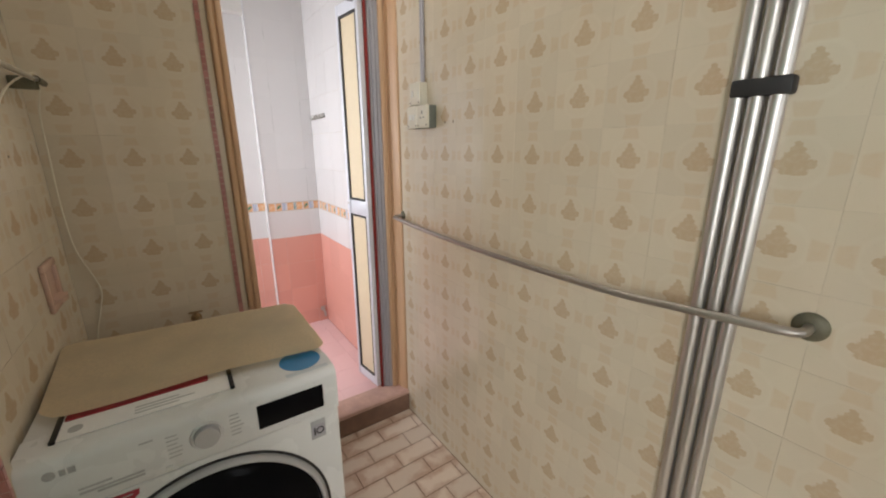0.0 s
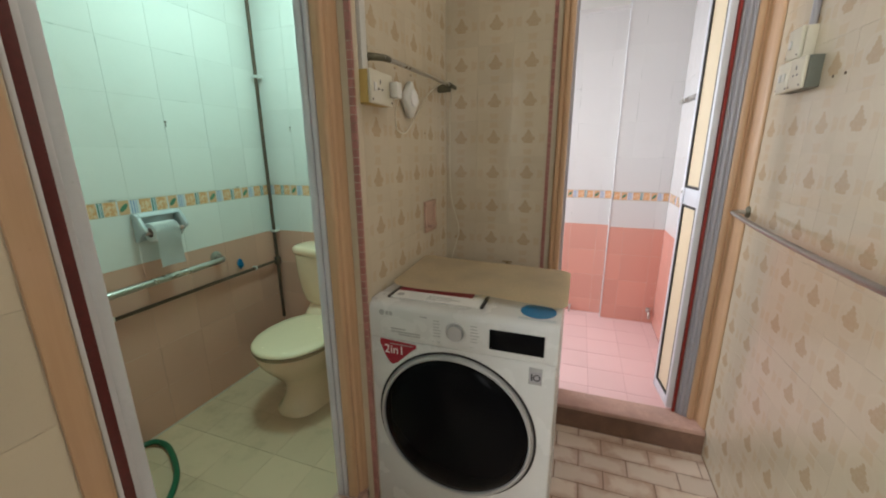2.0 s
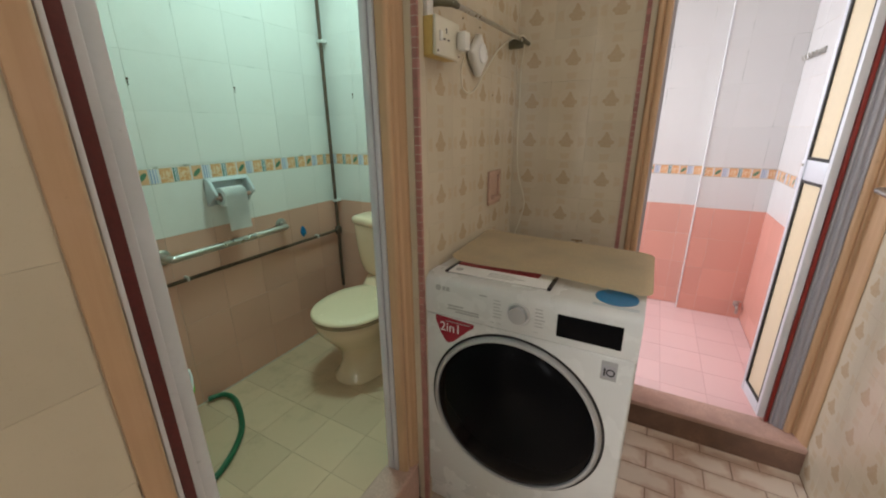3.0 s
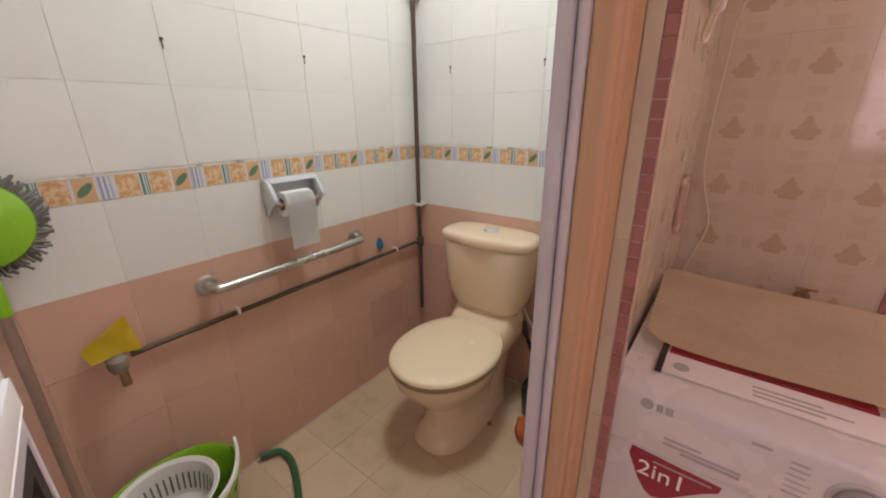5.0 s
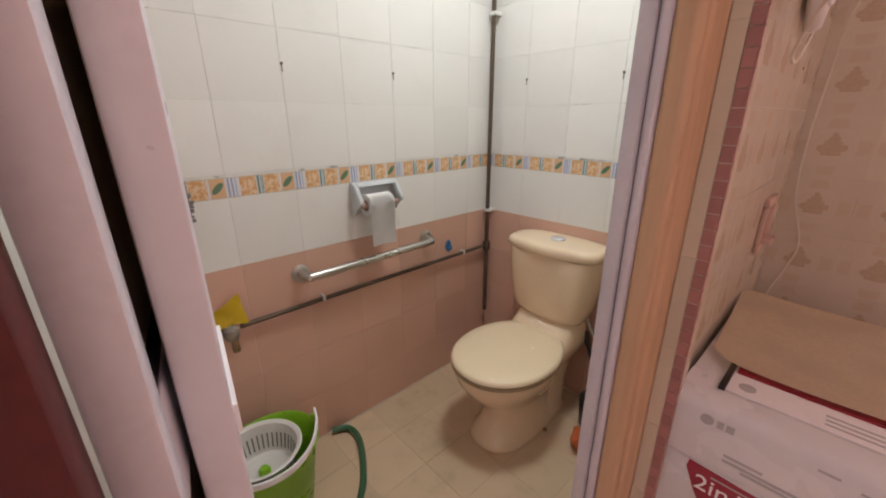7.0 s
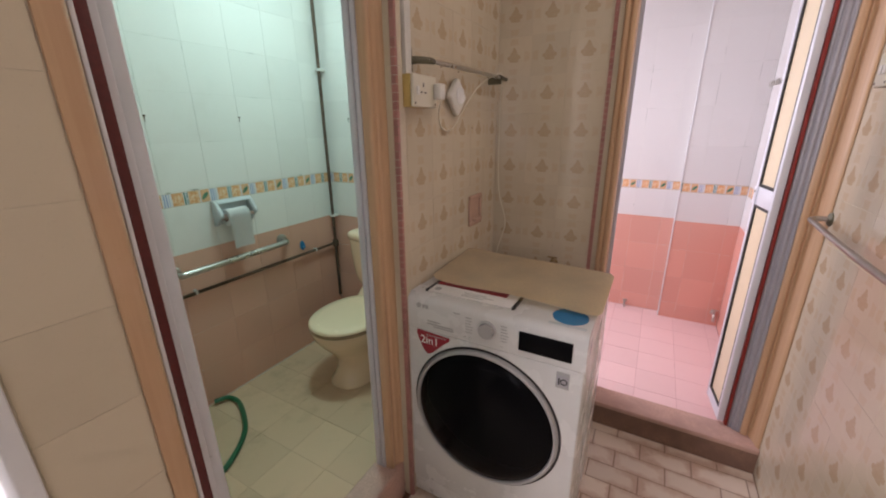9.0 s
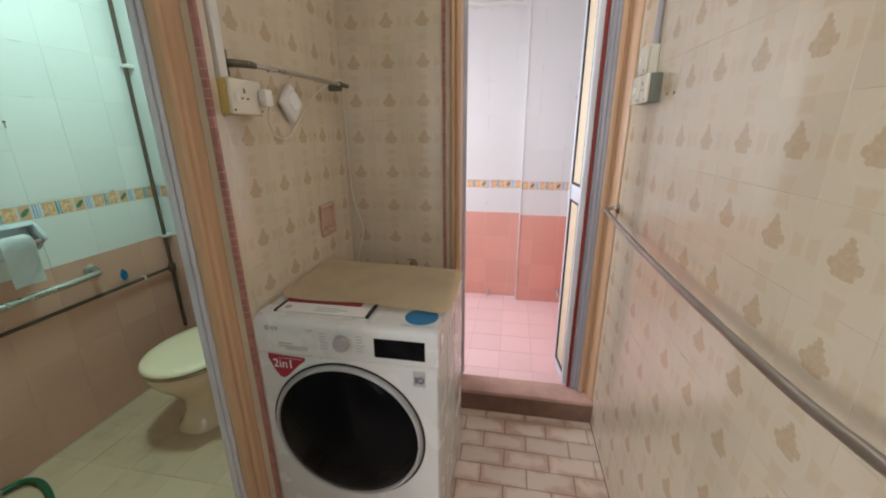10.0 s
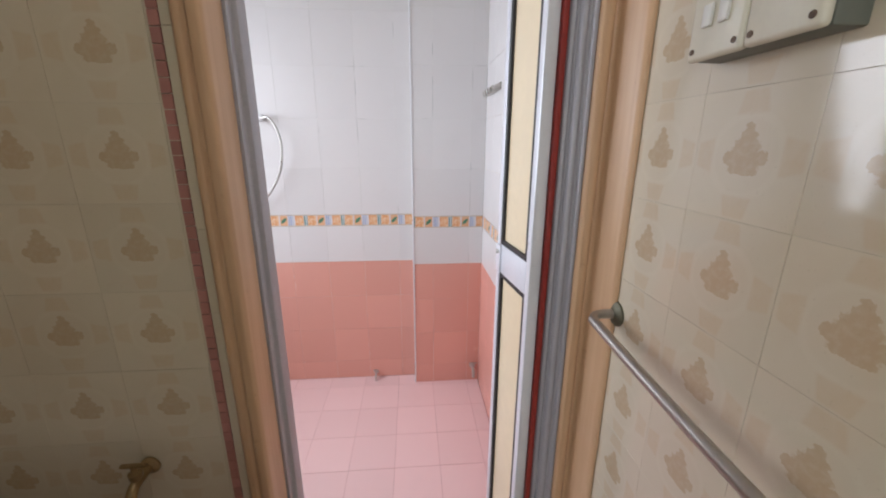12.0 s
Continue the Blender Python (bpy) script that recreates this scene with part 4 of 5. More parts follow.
for z in (0.905, 1.75):
    part("clip", box(-1.385, -1.350, 1.512, 1.5545, z - 0.008, z + 0.008, 0.003), M_PLASTIC, pipe)
bib_tap("wall_tap", "worn chrome tap with a cloth on it", (XW, 0.328, 0.718), -90, M_BRASS, 0.92, True)
cloth = thing("yellow_cloth", "yellow cleaning cloth draped over the tap", "cloth", (XW, 0.328, 0.718))
bm = bmesh.new()
pts = []
for j in range(9):
    row = []
    for i in range(9):
        u, v = i / 8 - 0.5, j / 8
        e = u + 0.5
        low = Vector((0.062, -0.050, 0.030)).lerp(Vector((0.030, 0.056, 0.010)), e)
        high = Vector((0.026, -0.058, 0.052)).lerp(Vector((0.012, 0.044, 0.104)), e)
        q = low.lerp(high, v) + Vector((0.012, 0.0, 0.010)) * math.sin(3.1 * e) * (1 - 0.5 * v)
        row.append(bm.verts.new((q.x + 0.004 * math.sin(9 * e + 3 * v), q.y, q.z + 0.003 * math.sin(7 * v))))
    pts.append(row)
for j in range(8):
    for i in range(8):
        bm.faces.new((pts[j][i], pts[j][i + 1], pts[j + 1][i + 1], pts[j + 1][i]))
bmesh.ops.solidify(bm, geom=bm.faces[:], thickness=0.004)
part("fabric", bm, M_YELLOW_CLOTH, cloth, smooth=70)

holder = thing("toilet_roll_holder", "pale grey ceramic toilet roll holder set in the wall", "roll holder", (XW, 0.884, 1.056))
cheek_side = [(0.0, -0.058), (0.0, 0.060), (0.016, 0.061), (0.032, 0.054), (0.046, 0.038), (0.058, 0.018), (0.070, 0.002), (0.072, -0.010), (0.064, -0.018), (0.050, -0.020), (0.038, -0.030), (0.030, -0.046), (0.018, -0.058)]
for s in (-1, 1):
    bm = loft([[(x, y, z) for x, z in cheek_side] for y in (s * 0.080, s * 0.094)])
    bmesh.ops.bevel(bm, geom=bm.edges[:], offset=0.003, segments=2, profile=0.5, affect="EDGES")
    part("cheek", bm, M_GREYBLUE, holder, smooth=60)
part("back", box(0.0, 0.008, -0.0795, 0.0795, -0.056, 0.046, 0.002), M_GREYBLUE, holder)
part("hood", loft([[(x, y, z) for x, z in ((0.0, 0.0605), (0.016, 0.0615), (0.032, 0.0545), (0.038, 0.047), (0.030, 0.046), (0.0, 0.047))] for y in (-0.0795, 0.0795)]), M_GREYBLUE, holder, smooth=40)
part("spindle", turned(lathe([(0.009, -0.079), (0.009, 0.079)], 12), pose(0.050, 0, -0.020, 90)), M_CURB, holder)
roll = thing("toilet_roll", "white toilet paper roll with a hanging sheet", "toilet roll", (XW + 0.050, 0.872, 1.036))
part("roll", turned(lathe([(0.020, -0.051), (0.038, -0.051), (0.040, -0.049), (0.040, 0.049), (0.038, 0.051), (0.020, 0.051)], 36, False), pose(0, 0, 0, 90)), M_PAPER, roll)
part("core", turned(lathe([(0.0195, -0.050), (0.0195, 0.050)], 24, False), pose(0, 0, 0, 90)), M_CURB, roll)
bm = bmesh.new()
rows = []
for j in range(14):
    v = j / 13
    row = []
    for i in range(7):
        u = i / 6 * 2 - 1
        a = radians(60 - 60 * min(1, v * 3))
        x = 0.041 * math.cos(a) if v < 0.33 else 0.041 + 0.008 * math.sin(v * 6) * (v - 0.33)
        z = 0.041 * math.sin(a) if v < 0.33 else -(v - 0.33) * 0.215
        row.append(bm.verts.new((x + 0.004 * math.sin(3 * u + 5 * v) * v, u * 0.051 - 0.004 * v, z)))
    rows.append(row)
for j in range(13):
    for i in range(6):
        bm.faces.new((rows[j][i], rows[j][i + 1], rows[j + 1][i + 1], rows[j + 1][i]))
bmesh.ops.solidify(bm, geom=bm.faces[:], thickness=0.0012)
part("sheet", bm, M_PAPER, roll, smooth=70)
hook = thing("blue_hook", "small blue plastic wall hook", "hook", (XW, 1.275, 0.770))
part("pad", loft([[(x, y, z) for y, z in ((-0.017, 0.0), (-0.010, 0.020), (0.0, 0.030), (0.010, 0.020), (0.017, 0.0), (0.010, -0.020), (0.0, -0.030), (-0.010, -0.020))] for x in (0.0, 0.008)]), M_BLUE, hook)
part("peg", tube([(0.008, 0, -0.006), (0.020, 0, -0.012), (0.024, 0, 0.002)], 0.004, 8, 4), M_BLUE, hook)

for at, rz in (((XW - 0.0005, 0.603, 1.486), -90), ((XW - 0.0005, 1.004, 1.486), -90), ((-1.201, 1.5530, 1.486), 180), ((-0.797, 1.5530, 1.480), 180)):
    hole = thing("screw_hole", "dark old screw hole with a rust streak in white tile", "screw hole", at, rz, "old screw holes")
    part("plug", turned(lathe([(0.0045, 0.0), (0.0045, 0.0022), (0.002, 0.003)], 12), pose(0, 0, 0, -90)), M_GALV, hole)
    part("streak", box(-0.0012, 0.0012, 0.0, 0.0016, -0.022, -0.004), M_GALV, hole)

for y in (1.178, 1.124):
    hole = thing("screw_hole", "dark empty screw hole in printed tile below the socket", "screw hole", (0.9445, y, 1.545), 90, "empty screw holes")
    part("plug", turned(lathe([(0.0040, 0.0), (0.0040, 0.0022), (0.002, 0.0026)], 12), pose(0, 0, 0, -90)), M_GALV, hole)

for y, z in ((1.042, 1.629), (1.173, 1.628), (1.196, 1.587), (1.301, 1.428)):
    hole = thing("screw_hole", "small dark nail hole in the tiles near the towel rail", "screw hole", (-0.3012, y, z), -90, "nail holes")
    part("plug", turned(lathe([(0.0028, 0.0), (0.0028, 0.0020), (0.001, 0.0024)], 10), pose(0, 0, 0, -90)), M_GALV, hole)

mop = thing("spin_mop", "lime green spin mop standing head up against the wall", "mop", (-1.325, 0.190, 1.112))
tilt = pose(0, 0, 0, 0, 78, -8)
part("disc", turned(lathe([(0.082, -0.010), (0.087, -0.004), (0.085, 0.004), (0.060, 0.012), (0.030, 0.017), (0.001, 0.018)], 48), tilt), M_GREEN, mop)
part("socket", turned(box(-0.013, 0.013, -0.03, 0.03, 0.016, 0.032, 0.005), tilt), M_GREEN, mop)
bm = bmesh.new()
random.seed(11)
for k in range(230):
    a = 2 * math.pi * k / 230 + random.uniform(-0.03, 0.03)
    r0, r1 = 0.066, random.uniform(0.098, 0.112)
    d = random.uniform(-0.02, 0.010)
    c, s = math.cos(a), math.sin(a)
    c2, s2 = math.cos(a + random.uniform(-0.06, 0.12)), math.sin(a + random.uniform(-0.06, 0.12))
    tube([(r0 * c, r0 * s, -0.012), (0.088 * c, 0.088 * s, -0.012 + d * 0.3), (r1 * c2, r1 * s2, -0.016 + d)], 0.0031, 5, 2, bm)
part("fringe", turned(bm, tilt), M_FRINGE, mop, "grey microfibre strands", smooth=60)
neck = part("neck", tube([(0.030, 0.0, 0.0), (0.032, 0.0, -0.06), (0.034, -0.004, -0.10)], 0.013, 14, 4, r_end=0.011), M_GREEN, mop)
part("collar", tube([(0.034, -0.004, -0.100), (0.036, -0.006, -0.175)], 0.0135, 14, 0), M_GREEN, mop)
part("lock", box(0.042, 0.052, -0.013, 0.005, -0.105, -0.085, 0.002), M_WHITE_PRINT, mop)
part("pole", tube([(0.036, -0.006, -0.175), (0.052, -0.012, -0.55), (0.066, -0.020, -0.993)], 0.0105, 14, 2), M_CLEAR_STICK, mop)

bucket = thing("mop_bucket", "lime green mop bucket with white spin basket", "bucket", (-1.225, 0.335, FT))
part("tub", loft([oval(0, 0, z, rx, ry, 48, 2.3) for z, rx, ry in ((0.0, 0.095, 0.11), (0.004, 0.10, 0.115), (0.24, 0.126, 0.147), (0.252, 0.134, 0.157), (0.255, 0.132, 0.155), (0.247, 0.124, 0.146), (0.03, 0.098, 0.112))]), M_GREEN, bucket, smooth=50)
basket = part("basket", turned(lathe([(0.118, 0.262), (0.121, 0.266), (0.117, 0.268), (0.106, 0.262), (0.100, 0.235), (0.088, 0.165), (0.082, 0.160), (0.001, 0.158)], 56, False), pose(0.012, -0.02, 0)), M_PLASTIC, bucket, "white perforated basket")
bm = bmesh.new()
for k in range(40):
    a = 2 * math.pi * k / 40
    m = pose(0.012 + 0.0945 * math.cos(a), -0.02 + 0.0945 * math.sin(a), 0.205, 0, 0, math.degrees(a)) @ pose(0, 0, 0, 0, 10, 0)
    q = box(-0.0012, 0.0012, -0.0022, 0.0022, -0.026, 0.026)
    me = bpy.data.meshes.new("slot")
    turned(q, m).to_mesh(me)
    q.free()
    bm.from_mesh(me)
    bpy.data.meshes.remove(me)
part("slots", bm, M_SHADE_GREY, basket)
part("hub", turned(lathe([(0.018, 0.158), (0.018, 0.178), (0.012, 0.188), (0.001, 0.189)], 20), pose(0.012, -0.02, 0)), M_GREEN, basket)
bm = bmesh.new()
for dz in (-0.010, -0.005, 0.0, 0.005):
    tube([(-0.040, -0.150, 0.272 + dz), (0.020, -0.158, 0.262 + dz), (0.085, -0.125, 0.252 + dz), (0.130, -0.055, 0.248 + dz), (0.136, 0.030, 0.250 + dz), (0.100, 0.105, 0.262 + dz), (0.040, 0.150, 0.278 + dz), (0.004, 0.162, 0.298 + dz)], 0.0042, 8, 5, bm)
part("handle", bm, M_WHITE_PRINT, bucket, "white carrying handle folded down", smooth=60)
for y in (-0.158, 0.158):
    part("pivot", turned(lathe([(0.012, -0.006), (0.012, 0.006)], 16), pose(-0.005, y, 0.262, 90)), M_GREEN, bucket)
hose = thing("garden_hose", "dark green rubber hose lying on the floor", "hose")
part("run", tube([(-1.375, 0.612, FT + 0.02), (-1.345, 0.668, FT + 0.018), (-1.27, 0.672, FT + 0.013), (-1.15, 0.618, FT + 0.012), (-1.06, 0.555, FT + 0.012), (-0.985, 0.455, FT + 0.012), (-0.95, 0.36, FT + 0.012), (-0.96, 0.22, FT + 0.012)], 0.0115, 12, 8), M_HOSE, hose)
brush = thing("toilet_brush", "black toilet brush in its holder on the floor", "brush", (-0.672, 1.425, FT))
part("holder", loft([oval(0, 0, z, rx, rx * 0.85, 32, 3.2) for z, rx in ((0.0, 0.050), (0.006, 0.054), (0.120, 0.062), (0.142, 0.060), (0.150, 0.046))]), M_BLACK, brush, smooth=50)
part("handle", tube([(0, 0, 0.145), (-0.030, 0.018, 0.235), (-0.085, 0.052, 0.315), (-0.098, 0.060, 0.335)], 0.008, 10, 3), M_BLACK, brush)
part("grip", tube([(-0.090, 0.055, 0.322), (-0.116, 0.070, 0.372)], 0.012, 12, 0), M_BLACK, brush)
net = thing("scrub_ball", "orange net scrubber lying on the floor", "scrubber", (-0.645, 1.285, FT))
bm = bmesh.new()
bmesh.ops.create_icosphere(bm, subdivisions=4, radius=0.045)
for v in bm.verts:
    v.co *= 1 + 0.22 * noise.noise(v.co * 45) + 0.10 * noise.noise(v.co * 110)
    v.co.z = v.co.z * 1.1 + 0.048
part("net", bm, M_ORANGE, net, smooth=80)

# ---- bathroom beyond ----
shower = thing("shower_hose", "chrome shower hose looped from a wall bracket", "shower")
part("bracket", box(-0.215, -0.180, 2.985, 3.02, 1.535, 1.565, 0.005), M_CHROME, shower)
part("hose", tube([(-0.185, 2.985, 1.55), (-0.150, 2.975, 1.548), (-0.112, 2.97, 1.49), (-0.100, 2.972, 1.40), (-0.125, 2.98, 1.28), (-0.20, 2.985, 1.16), (-0.30, 2.99, 1.08)], 0.0065, 10, 6), M_STEEL, shower)
bib_tap("floor_tap", "small chrome tap low on the wall", (0.318, 3.018, 0.055), 180, M_STEEL, 0.6)
bib_tap("floor_tap", "small chrome tap low on the pilaster", (0.905, 2.938, 0.125), 180, M_STEEL, 0.8)
hooks = thing("hook_rail", "small chrome rail of wall hooks", "hook rail", (0.943, 2.74, 1.66))
part("plate", box(-0.006, 0.0, -0.13, 0.13, -0.008, 0.022, 0.002), M_STEEL, hooks)
for k in range(5):
    y = -0.105 + 0.0525 * k
    part("hook", tube([(-0.006, y, 0.0), (-0.028, y, -0.012), (-0.036, y, 0.010)], 0.004, 8, 4), M_STEEL, hooks)


def window(name, label, x0, x1, y0, y1, z0, z1, along, bars):
    """A framed window in a wall opening; along 'x' or 'y'."""
    ob = thing(name, label, "window", kind="structure")
    t = 0.03
    if along == "x":
        ym = (y0 + y1) / 2
        rects = [(x0, x0 + t), (x1 - t, x1)] + [(x0 + (x1 - x0) * k / bars - t / 2, x0 + (x1 - x0) * k / bars + t / 2) for k in range(1, bars)]
        for a, b in rects:
            part("window_frame", box(a, b, ym - 0.02, ym + 0.02, z0 + t, z1 - t, 0.002), M_WHITE_ALU, ob)
        for a, b in ((z0, z0 + t), (z1 - t, z1)):
            part("window_frame", box(x0, x1, ym - 0.02, ym + 0.02, a, b, 0.002), M_WHITE_ALU, ob)
    else:
        xm = (x0 + x1) / 2
        rects = [(y0, y0 + t), (y1 - t, y1)] + [(y0 + (y1 - y0) * k / bars - t / 2, y0 + (y1 - y0) * k / bars + t / 2) for k in range(1, bars)]
        for a, b in rects:
            part("window_frame", box(xm - 0.02, xm + 0.02, a, b, z0 + t, z1 - t, 0.002), M_WHITE_ALU, ob)
        for a, b in ((z0, z0 + t), (z1 - t, z1)):
            part("window_frame", box(xm - 0.02, xm + 0.02, y0, y1, a, b, 0.002), M_WHITE_ALU, ob)
    return ob


window("window_1", "white framed bathroom window", -1.16, -1.06, 1.8, 2.9, 1.0, 2.3, "y", 2)
# Window added out of view around the corridor end fill.
window("window_2_added", "unseen white framed window added at the corridor end", 0.45, 0.90, -1.5, -1.4, 1.0, 2.1, "x", 2)
# Opening for the outer side fill, added where nothing is seen.
window("window_4_added", "unseen side window added to the outer room", -1.61, -0.73, -1.6, -1.5, 0.9, 2.2, "x", 2)
window("window_3", "wide window of the outer room", -2.75, -2.62, -1.25, -0.25, 0.85, 2.2, "y", 2)

# Lamp body out of view, shaped to hold the greenish light.
lamp = thing("ceiling_lamp", "unseen round white ceiling lamp in the toilet", "lamp", (-0.78, 1.02, TOP))
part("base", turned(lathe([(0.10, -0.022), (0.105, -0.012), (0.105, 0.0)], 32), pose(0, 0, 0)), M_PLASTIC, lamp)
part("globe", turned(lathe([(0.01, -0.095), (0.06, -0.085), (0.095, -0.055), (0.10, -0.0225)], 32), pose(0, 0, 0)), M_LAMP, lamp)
# Batten added out of view to carry the corridor fill light.
batten = thing("added_batten", "unseen white fluorescent batten added on the corridor ceiling", "lamp", (0.66, 0.92, TOP))
part("tray", box(-0.035, 0.035, -0.62, 0.62, -0.045, 0.0, 0.004), M_PLASTIC, batten)
part("tube", turned(lathe([(0.013, -0.58), (0.013, 0.58)], 16), pose(0, 0, -0.065, 90)), M_LAMP, batten)
for y in (-0.59, 0.59):
    part("lamp_holder", box(-0.016, 0.016, y - 0.012, y + 0.012, -0.085, -0.045, 0.002), M_PLASTIC, batten)

# ---- tiles, each its own piece ----
TILE_MESHES = {}


def tile_mesh(x0, x1, z0, z1, thick, bevel, material):
    key = tuple(round(v, 4) for v in (x0, x1, z0, z1, thick, bevel)) + (material.name,)
    if key not in TILE_MESHES:
        rings = []
        for y, d in ((thick, 0.0), (bevel, 0.0), (0.0, bevel)):
            rings.append([(x0 + d, y, z0 + d), (x1 - d, y, z0 + d), (x1 - d, y, z1 - d), (x0 + d, y, z1 - d)])
        verts = [p for r in rings for p in r]
        faces = [(8, 9, 10, 11)]
        for k in (0, 4):
            for i in range(4):
                j = (i + 1) % 4
                faces.append((k + i, k + j, k + 4 + j, k + 4 + i))
        me = bpy.data.meshes.new("tile")
        me.from_pydata(verts, [], faces)
        me.materials.append(material)
        bmq = bmesh.new()
        bmq.from_mesh(me)
        bmesh.ops.recalc_face_normals(bmq, faces=bmq.faces)
        bmq.to_mesh(me)
        bmq.free()
        TILE_MESHES[key] = me
    return TILE_MESHES[key]


FACES = {"-x": 270, "+x": 90, "-y": 0, "+y": 180}
tile_random = random.Random(5)


def lay(parent, name, facing, plane, u_range, v_range, u_start, v_start, u_pitch, v_pitch, material, gap=0.0005, stagger=0.0, skip=None, uneven=0.00022, thick=0.006, bevel=0.00015):
    """Tiles on a wall plane (u along the wall, v up) or on a floor (u = x, v = y)."""
    rows0 = math.floor((v_range[0] - v_start) / v_pitch - 1e-6)
    rows1 = math.ceil((v_range[1] - v_start) / v_pitch + 1e-6)
    for r in range(rows0, rows1):
        v0, v1 = v_start + r * v_pitch, v_start + (r + 1) * v_pitch
        off = stagger * (r % 2)
        c0 = math.floor((u_range[0] - u_start - off) / u_pitch - 1e-6)
        c1 = math.ceil((u_range[1] - u_start - off) / u_pitch + 1e-6)
        for c in range(c0, c1):
            u0, u1 = u_start + off + c * u_pitch, u_start + off + (c + 1) * u_pitch
            cu, cv = (u0 + u1) / 2, (v0 + v1) / 2
            a0, a1 = max(u0, u_range[0]) - cu, min(u1, u_range[1]) - cu
            b0, b1 = max(v0, v_range[0]) - cv, min(v1, v_range[1]) - cv
            if a1 - a0 < 0.008 or b1 - b0 < 0.008 or (skip and skip(cu, cv)):
                continue
            g = gap / 2
            out = tile_random.uniform(-uneven, uneven)
            if facing == "up":
                m = pose(cu, cv, plane + out) @ Matrix(((1, 0, 0, 0), (0, 0, 1, 0), (0, -1, 0, 0), (0, 0, 0, 1)))
                lo, hi = a0, a1
            elif facing == "-x":
                m, (lo, hi) = pose(plane + out, cu, cv, 0, 0, -90), (-a1, -a0)
            elif facing == "+x":
                m, (lo, hi) = pose(plane + out, cu, cv, 0, 0, 90), (a0, a1)
            else:
                m, (lo, hi) = pose(cu, plane + out, cv), (a0, a1)
            m = m @ pose(0, 0, 0, tile_random.uniform(-0.07, 0.07), 0, tile_random.uniform(-0.07, 0.07))
            ob = new(name, tile_mesh(lo + g, hi - g, b0 + g, b1 - g, thick, bevel, material))
            ob.parent = parent
            ob.matrix_basis = m


lay(wall_east, "tile", "-x", 0.944, (-1.0, 1.586), (0.0, 2.44), 1.258, 1.342, 0.155, 0.1515, M_PRINT)
lay(wall_back, "tile", "-y", 1.584, (-0.301, 0.186), (0.0, 2.44), 0.0065, 1.331, 0.158, 0.1583, M_PRINT)
lay(wall_partition, "tile", "+x", -0.301, (0.786, 1.583), (0.0, 2.44), 0.818, 1.345, 0.157, 0.1575, M_PRINT)
lay(wall_pillar, "tile", "+x", -0.309, (-0.122, 0.012), (0.0, 2.44), -0.125, 1.338, 0.137, 0.165, M_BEIGE)
lay(wall_back, "mosaic", "-y", 1.580, (0.170, 0.187), (0.0, 2.13), 0.170, 0.0, 0.017, 0.0235, M_MOSAIC, gap=0.0016)
lay(wall_back, "edge_tile", "-y", 1.582, (0.187, 0.206), (0.0, 2.13), 0.187, 0.03, 0.019, 0.157, M_BEIGE)
structure("trim_partition_mortar", box(-0.3235, -0.2875, 0.7525, 0.785, 0.0, 2.13), M_GROUT, "pale mortar bed of the red mosaic edging", "trim")
lay(wall_partition, "mosaic", "-y", 0.7508, (-0.302, -0.2865), (0.0, 2.13), -0.302, 0.0, 0.0155, 0.0235, M_MOSAIC, gap=0.0016, thick=0.0014)
lay(wall_partition, "mosaic", "+x", -0.2858, (0.7515, 0.763), (0.0, 2.13), 0.7515, 0.0, 0.0115, 0.0235, M_MOSAIC, gap=0.0016, thick=0.0014)
lay(wall_partition, "edge_tile", "+x", -0.2860, (0.763, 0.7855), (0.0, 2.13), 0.763, 0.03, 0.0225, 0.157, M_BEIGE, thick=0.0014)
lay(wall_partition, "edge_tile", "-y", 0.7506, (-0.3235, -0.302), (0.0, 2.13), -0.3235, 0.03, 0.0215, 0.157, M_BEIGE, thick=0.0016)
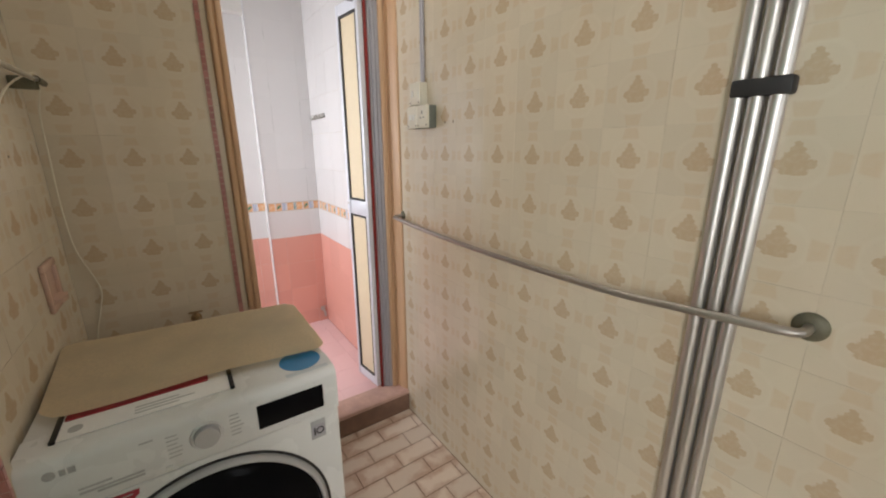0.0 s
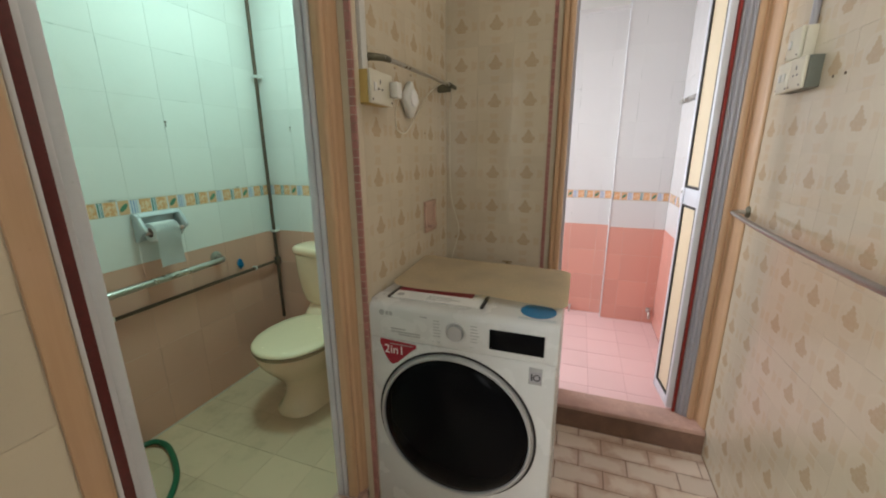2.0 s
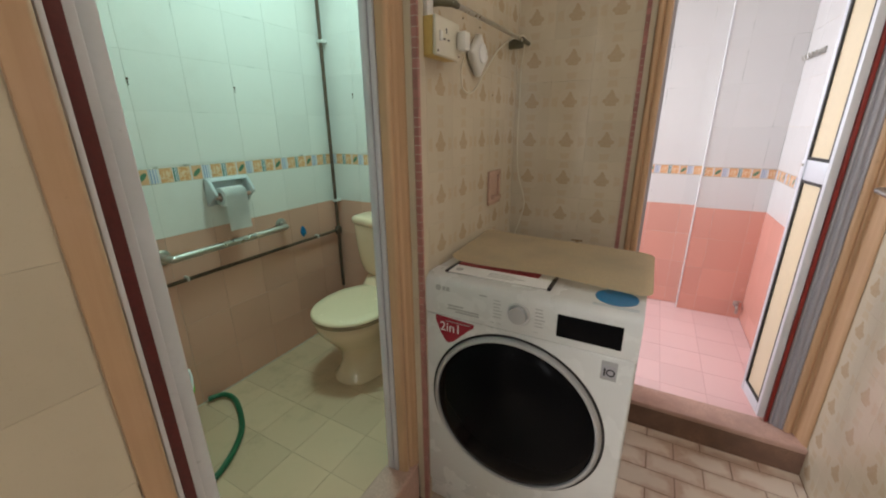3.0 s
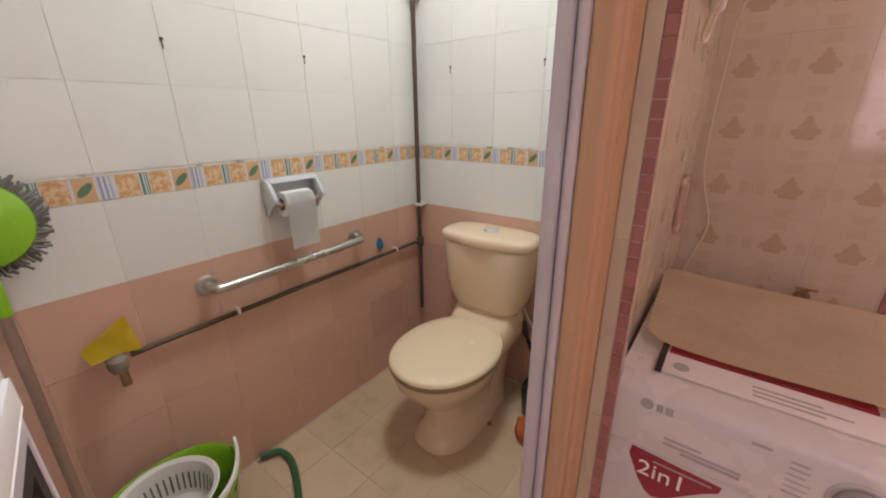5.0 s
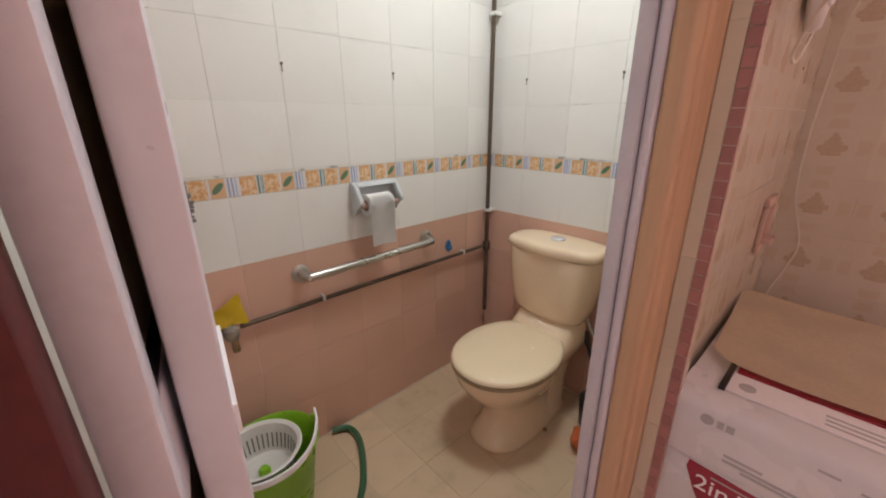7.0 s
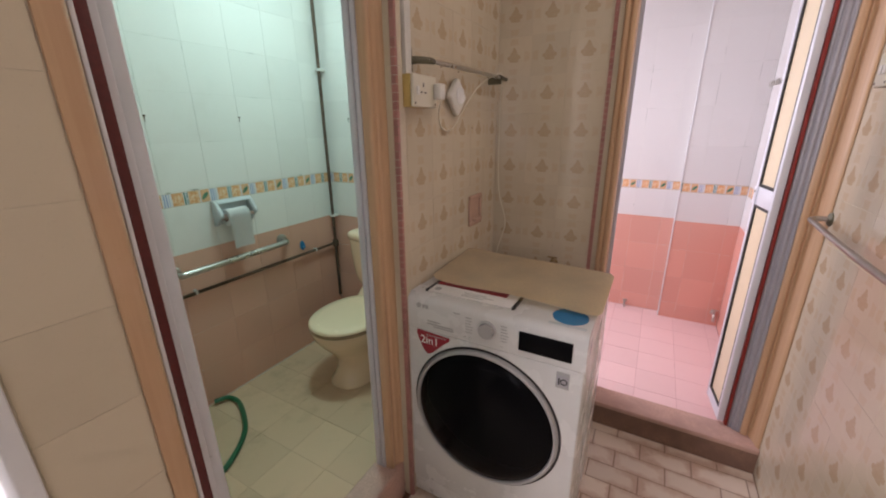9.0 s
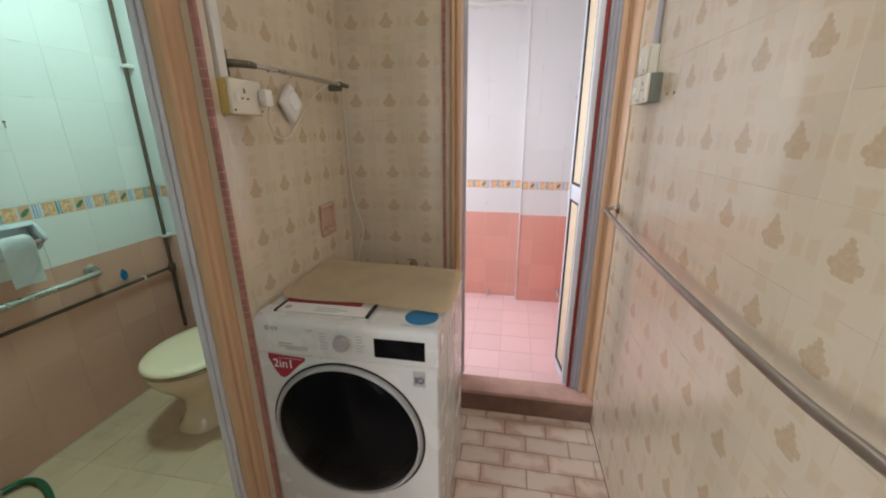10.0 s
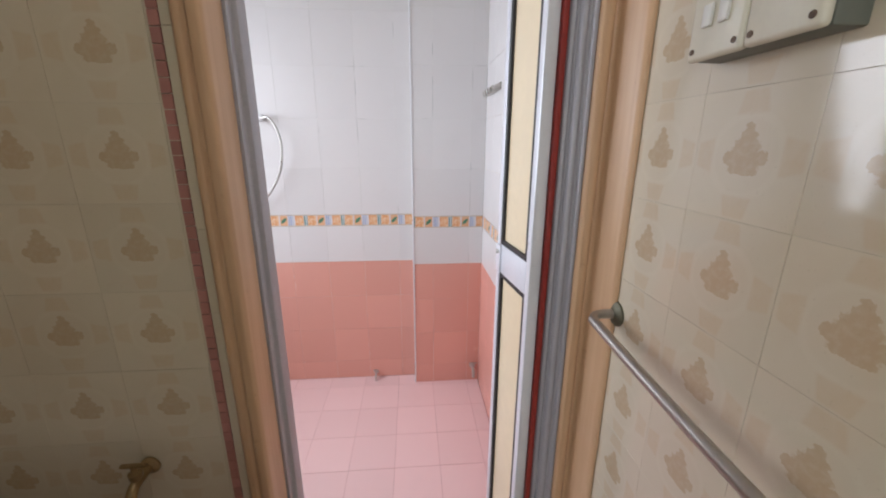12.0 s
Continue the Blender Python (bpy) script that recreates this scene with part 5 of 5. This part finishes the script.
for parent, facing, plane, u_range, u0 in ((wall_toilet_west, "+x", -1.393, (-0.02, 1.555), 0.0), (wall_toilet_north, "-y", 1.554, (-1.392, -0.41), -1.394)):
    lay(parent, "tile", facing, plane, u_range, (0.116, 0.905), u0, 0.905, 0.2, 0.1965, M_PINK_TILE, gap=0.0009)
    lay(parent, "tile", facing, plane, u_range, (0.905, 1.115), u0, 0.905, 0.2, 0.21, M_WHITE_TILE, gap=0.0009)
    lay(parent, "border_tile", facing, plane, u_range, (1.115, 1.174), u0, 1.115, 0.2, 0.059, M_BORDER, gap=0.001)
    top = 2.58
    lay(parent, "tile", facing, plane, u_range, (1.174, top), u0, 1.180, 0.2, 0.2, M_WHITE_TILE, gap=0.0018)
for parent, facing, plane, u_range, u0 in ((wall_east, "-x", 0.9435, (1.682, 2.942), 1.74), (wall_bath_north, "-y", 3.019, (-0.80, 0.564), -0.12), (wall_bath_pilaster, "-y", 2.939, (0.563, 0.943), 0.470)):
    lay(parent, "tile", facing, plane, u_range, (0.02, 0.778), u0, 0.778, 0.2, 0.213, M_BATH_PINK, gap=0.0009)
    lay(parent, "tile", facing, plane, u_range, (0.778, 0.985), u0, 0.778, 0.2, 0.207, M_BATH_WHITE, gap=0.0015)
    lay(parent, "border_tile", facing, plane, u_range, (0.985, 1.050), u0, 0.985, 0.2, 0.065, M_BORDER, gap=0.001)
    lay(parent, "tile", facing, plane, u_range, (1.050, 2.58), u0, 1.050, 0.2, 0.25, M_BATH_WHITE, gap=0.0015)
lay(wall_bath_pilaster, "edge_tile", "-x", 0.561, (2.939, 3.016), (0.02, 2.30), 2.939, 0.05, 0.1, 0.25, M_BATH_WHITE)
lay(floor_corridor, "floor_tile", "up", 0.0, (-0.30, 0.942), (-1.40, 1.534), 0.411, 1.287, 0.2, 0.0975, M_BRICK, gap=0.0034, stagger=0.1, thick=0.007)
lay(floor_toilet, "floor_tile", "up", 0.114, (-1.39, -0.427), (-0.01, 1.55), -1.21, 0.0, 0.2, 0.2, M_TOILET_FLOOR, gap=0.0022)
lay(floor_bath, "floor_tile", "up", 0.020, (-0.80, 0.94), (1.68, 3.018), 0.253, 2.305, 0.205, 0.205, M_BATH_FLOOR, gap=0.0019)
lay(floor_outer, "floor_tile", "up", 0.0, (-2.59, -1.74), (-1.48, -0.13), -2.04, -0.45, 0.3, 0.3, M_OUTER_FLOOR, gap=0.004)
lay(floor_outer, "floor_tile", "up", 0.0, (-1.74, -0.43), (-1.48, -0.13), -1.74, -0.45, 0.2, 0.2, M_BEIGE, gap=0.004)
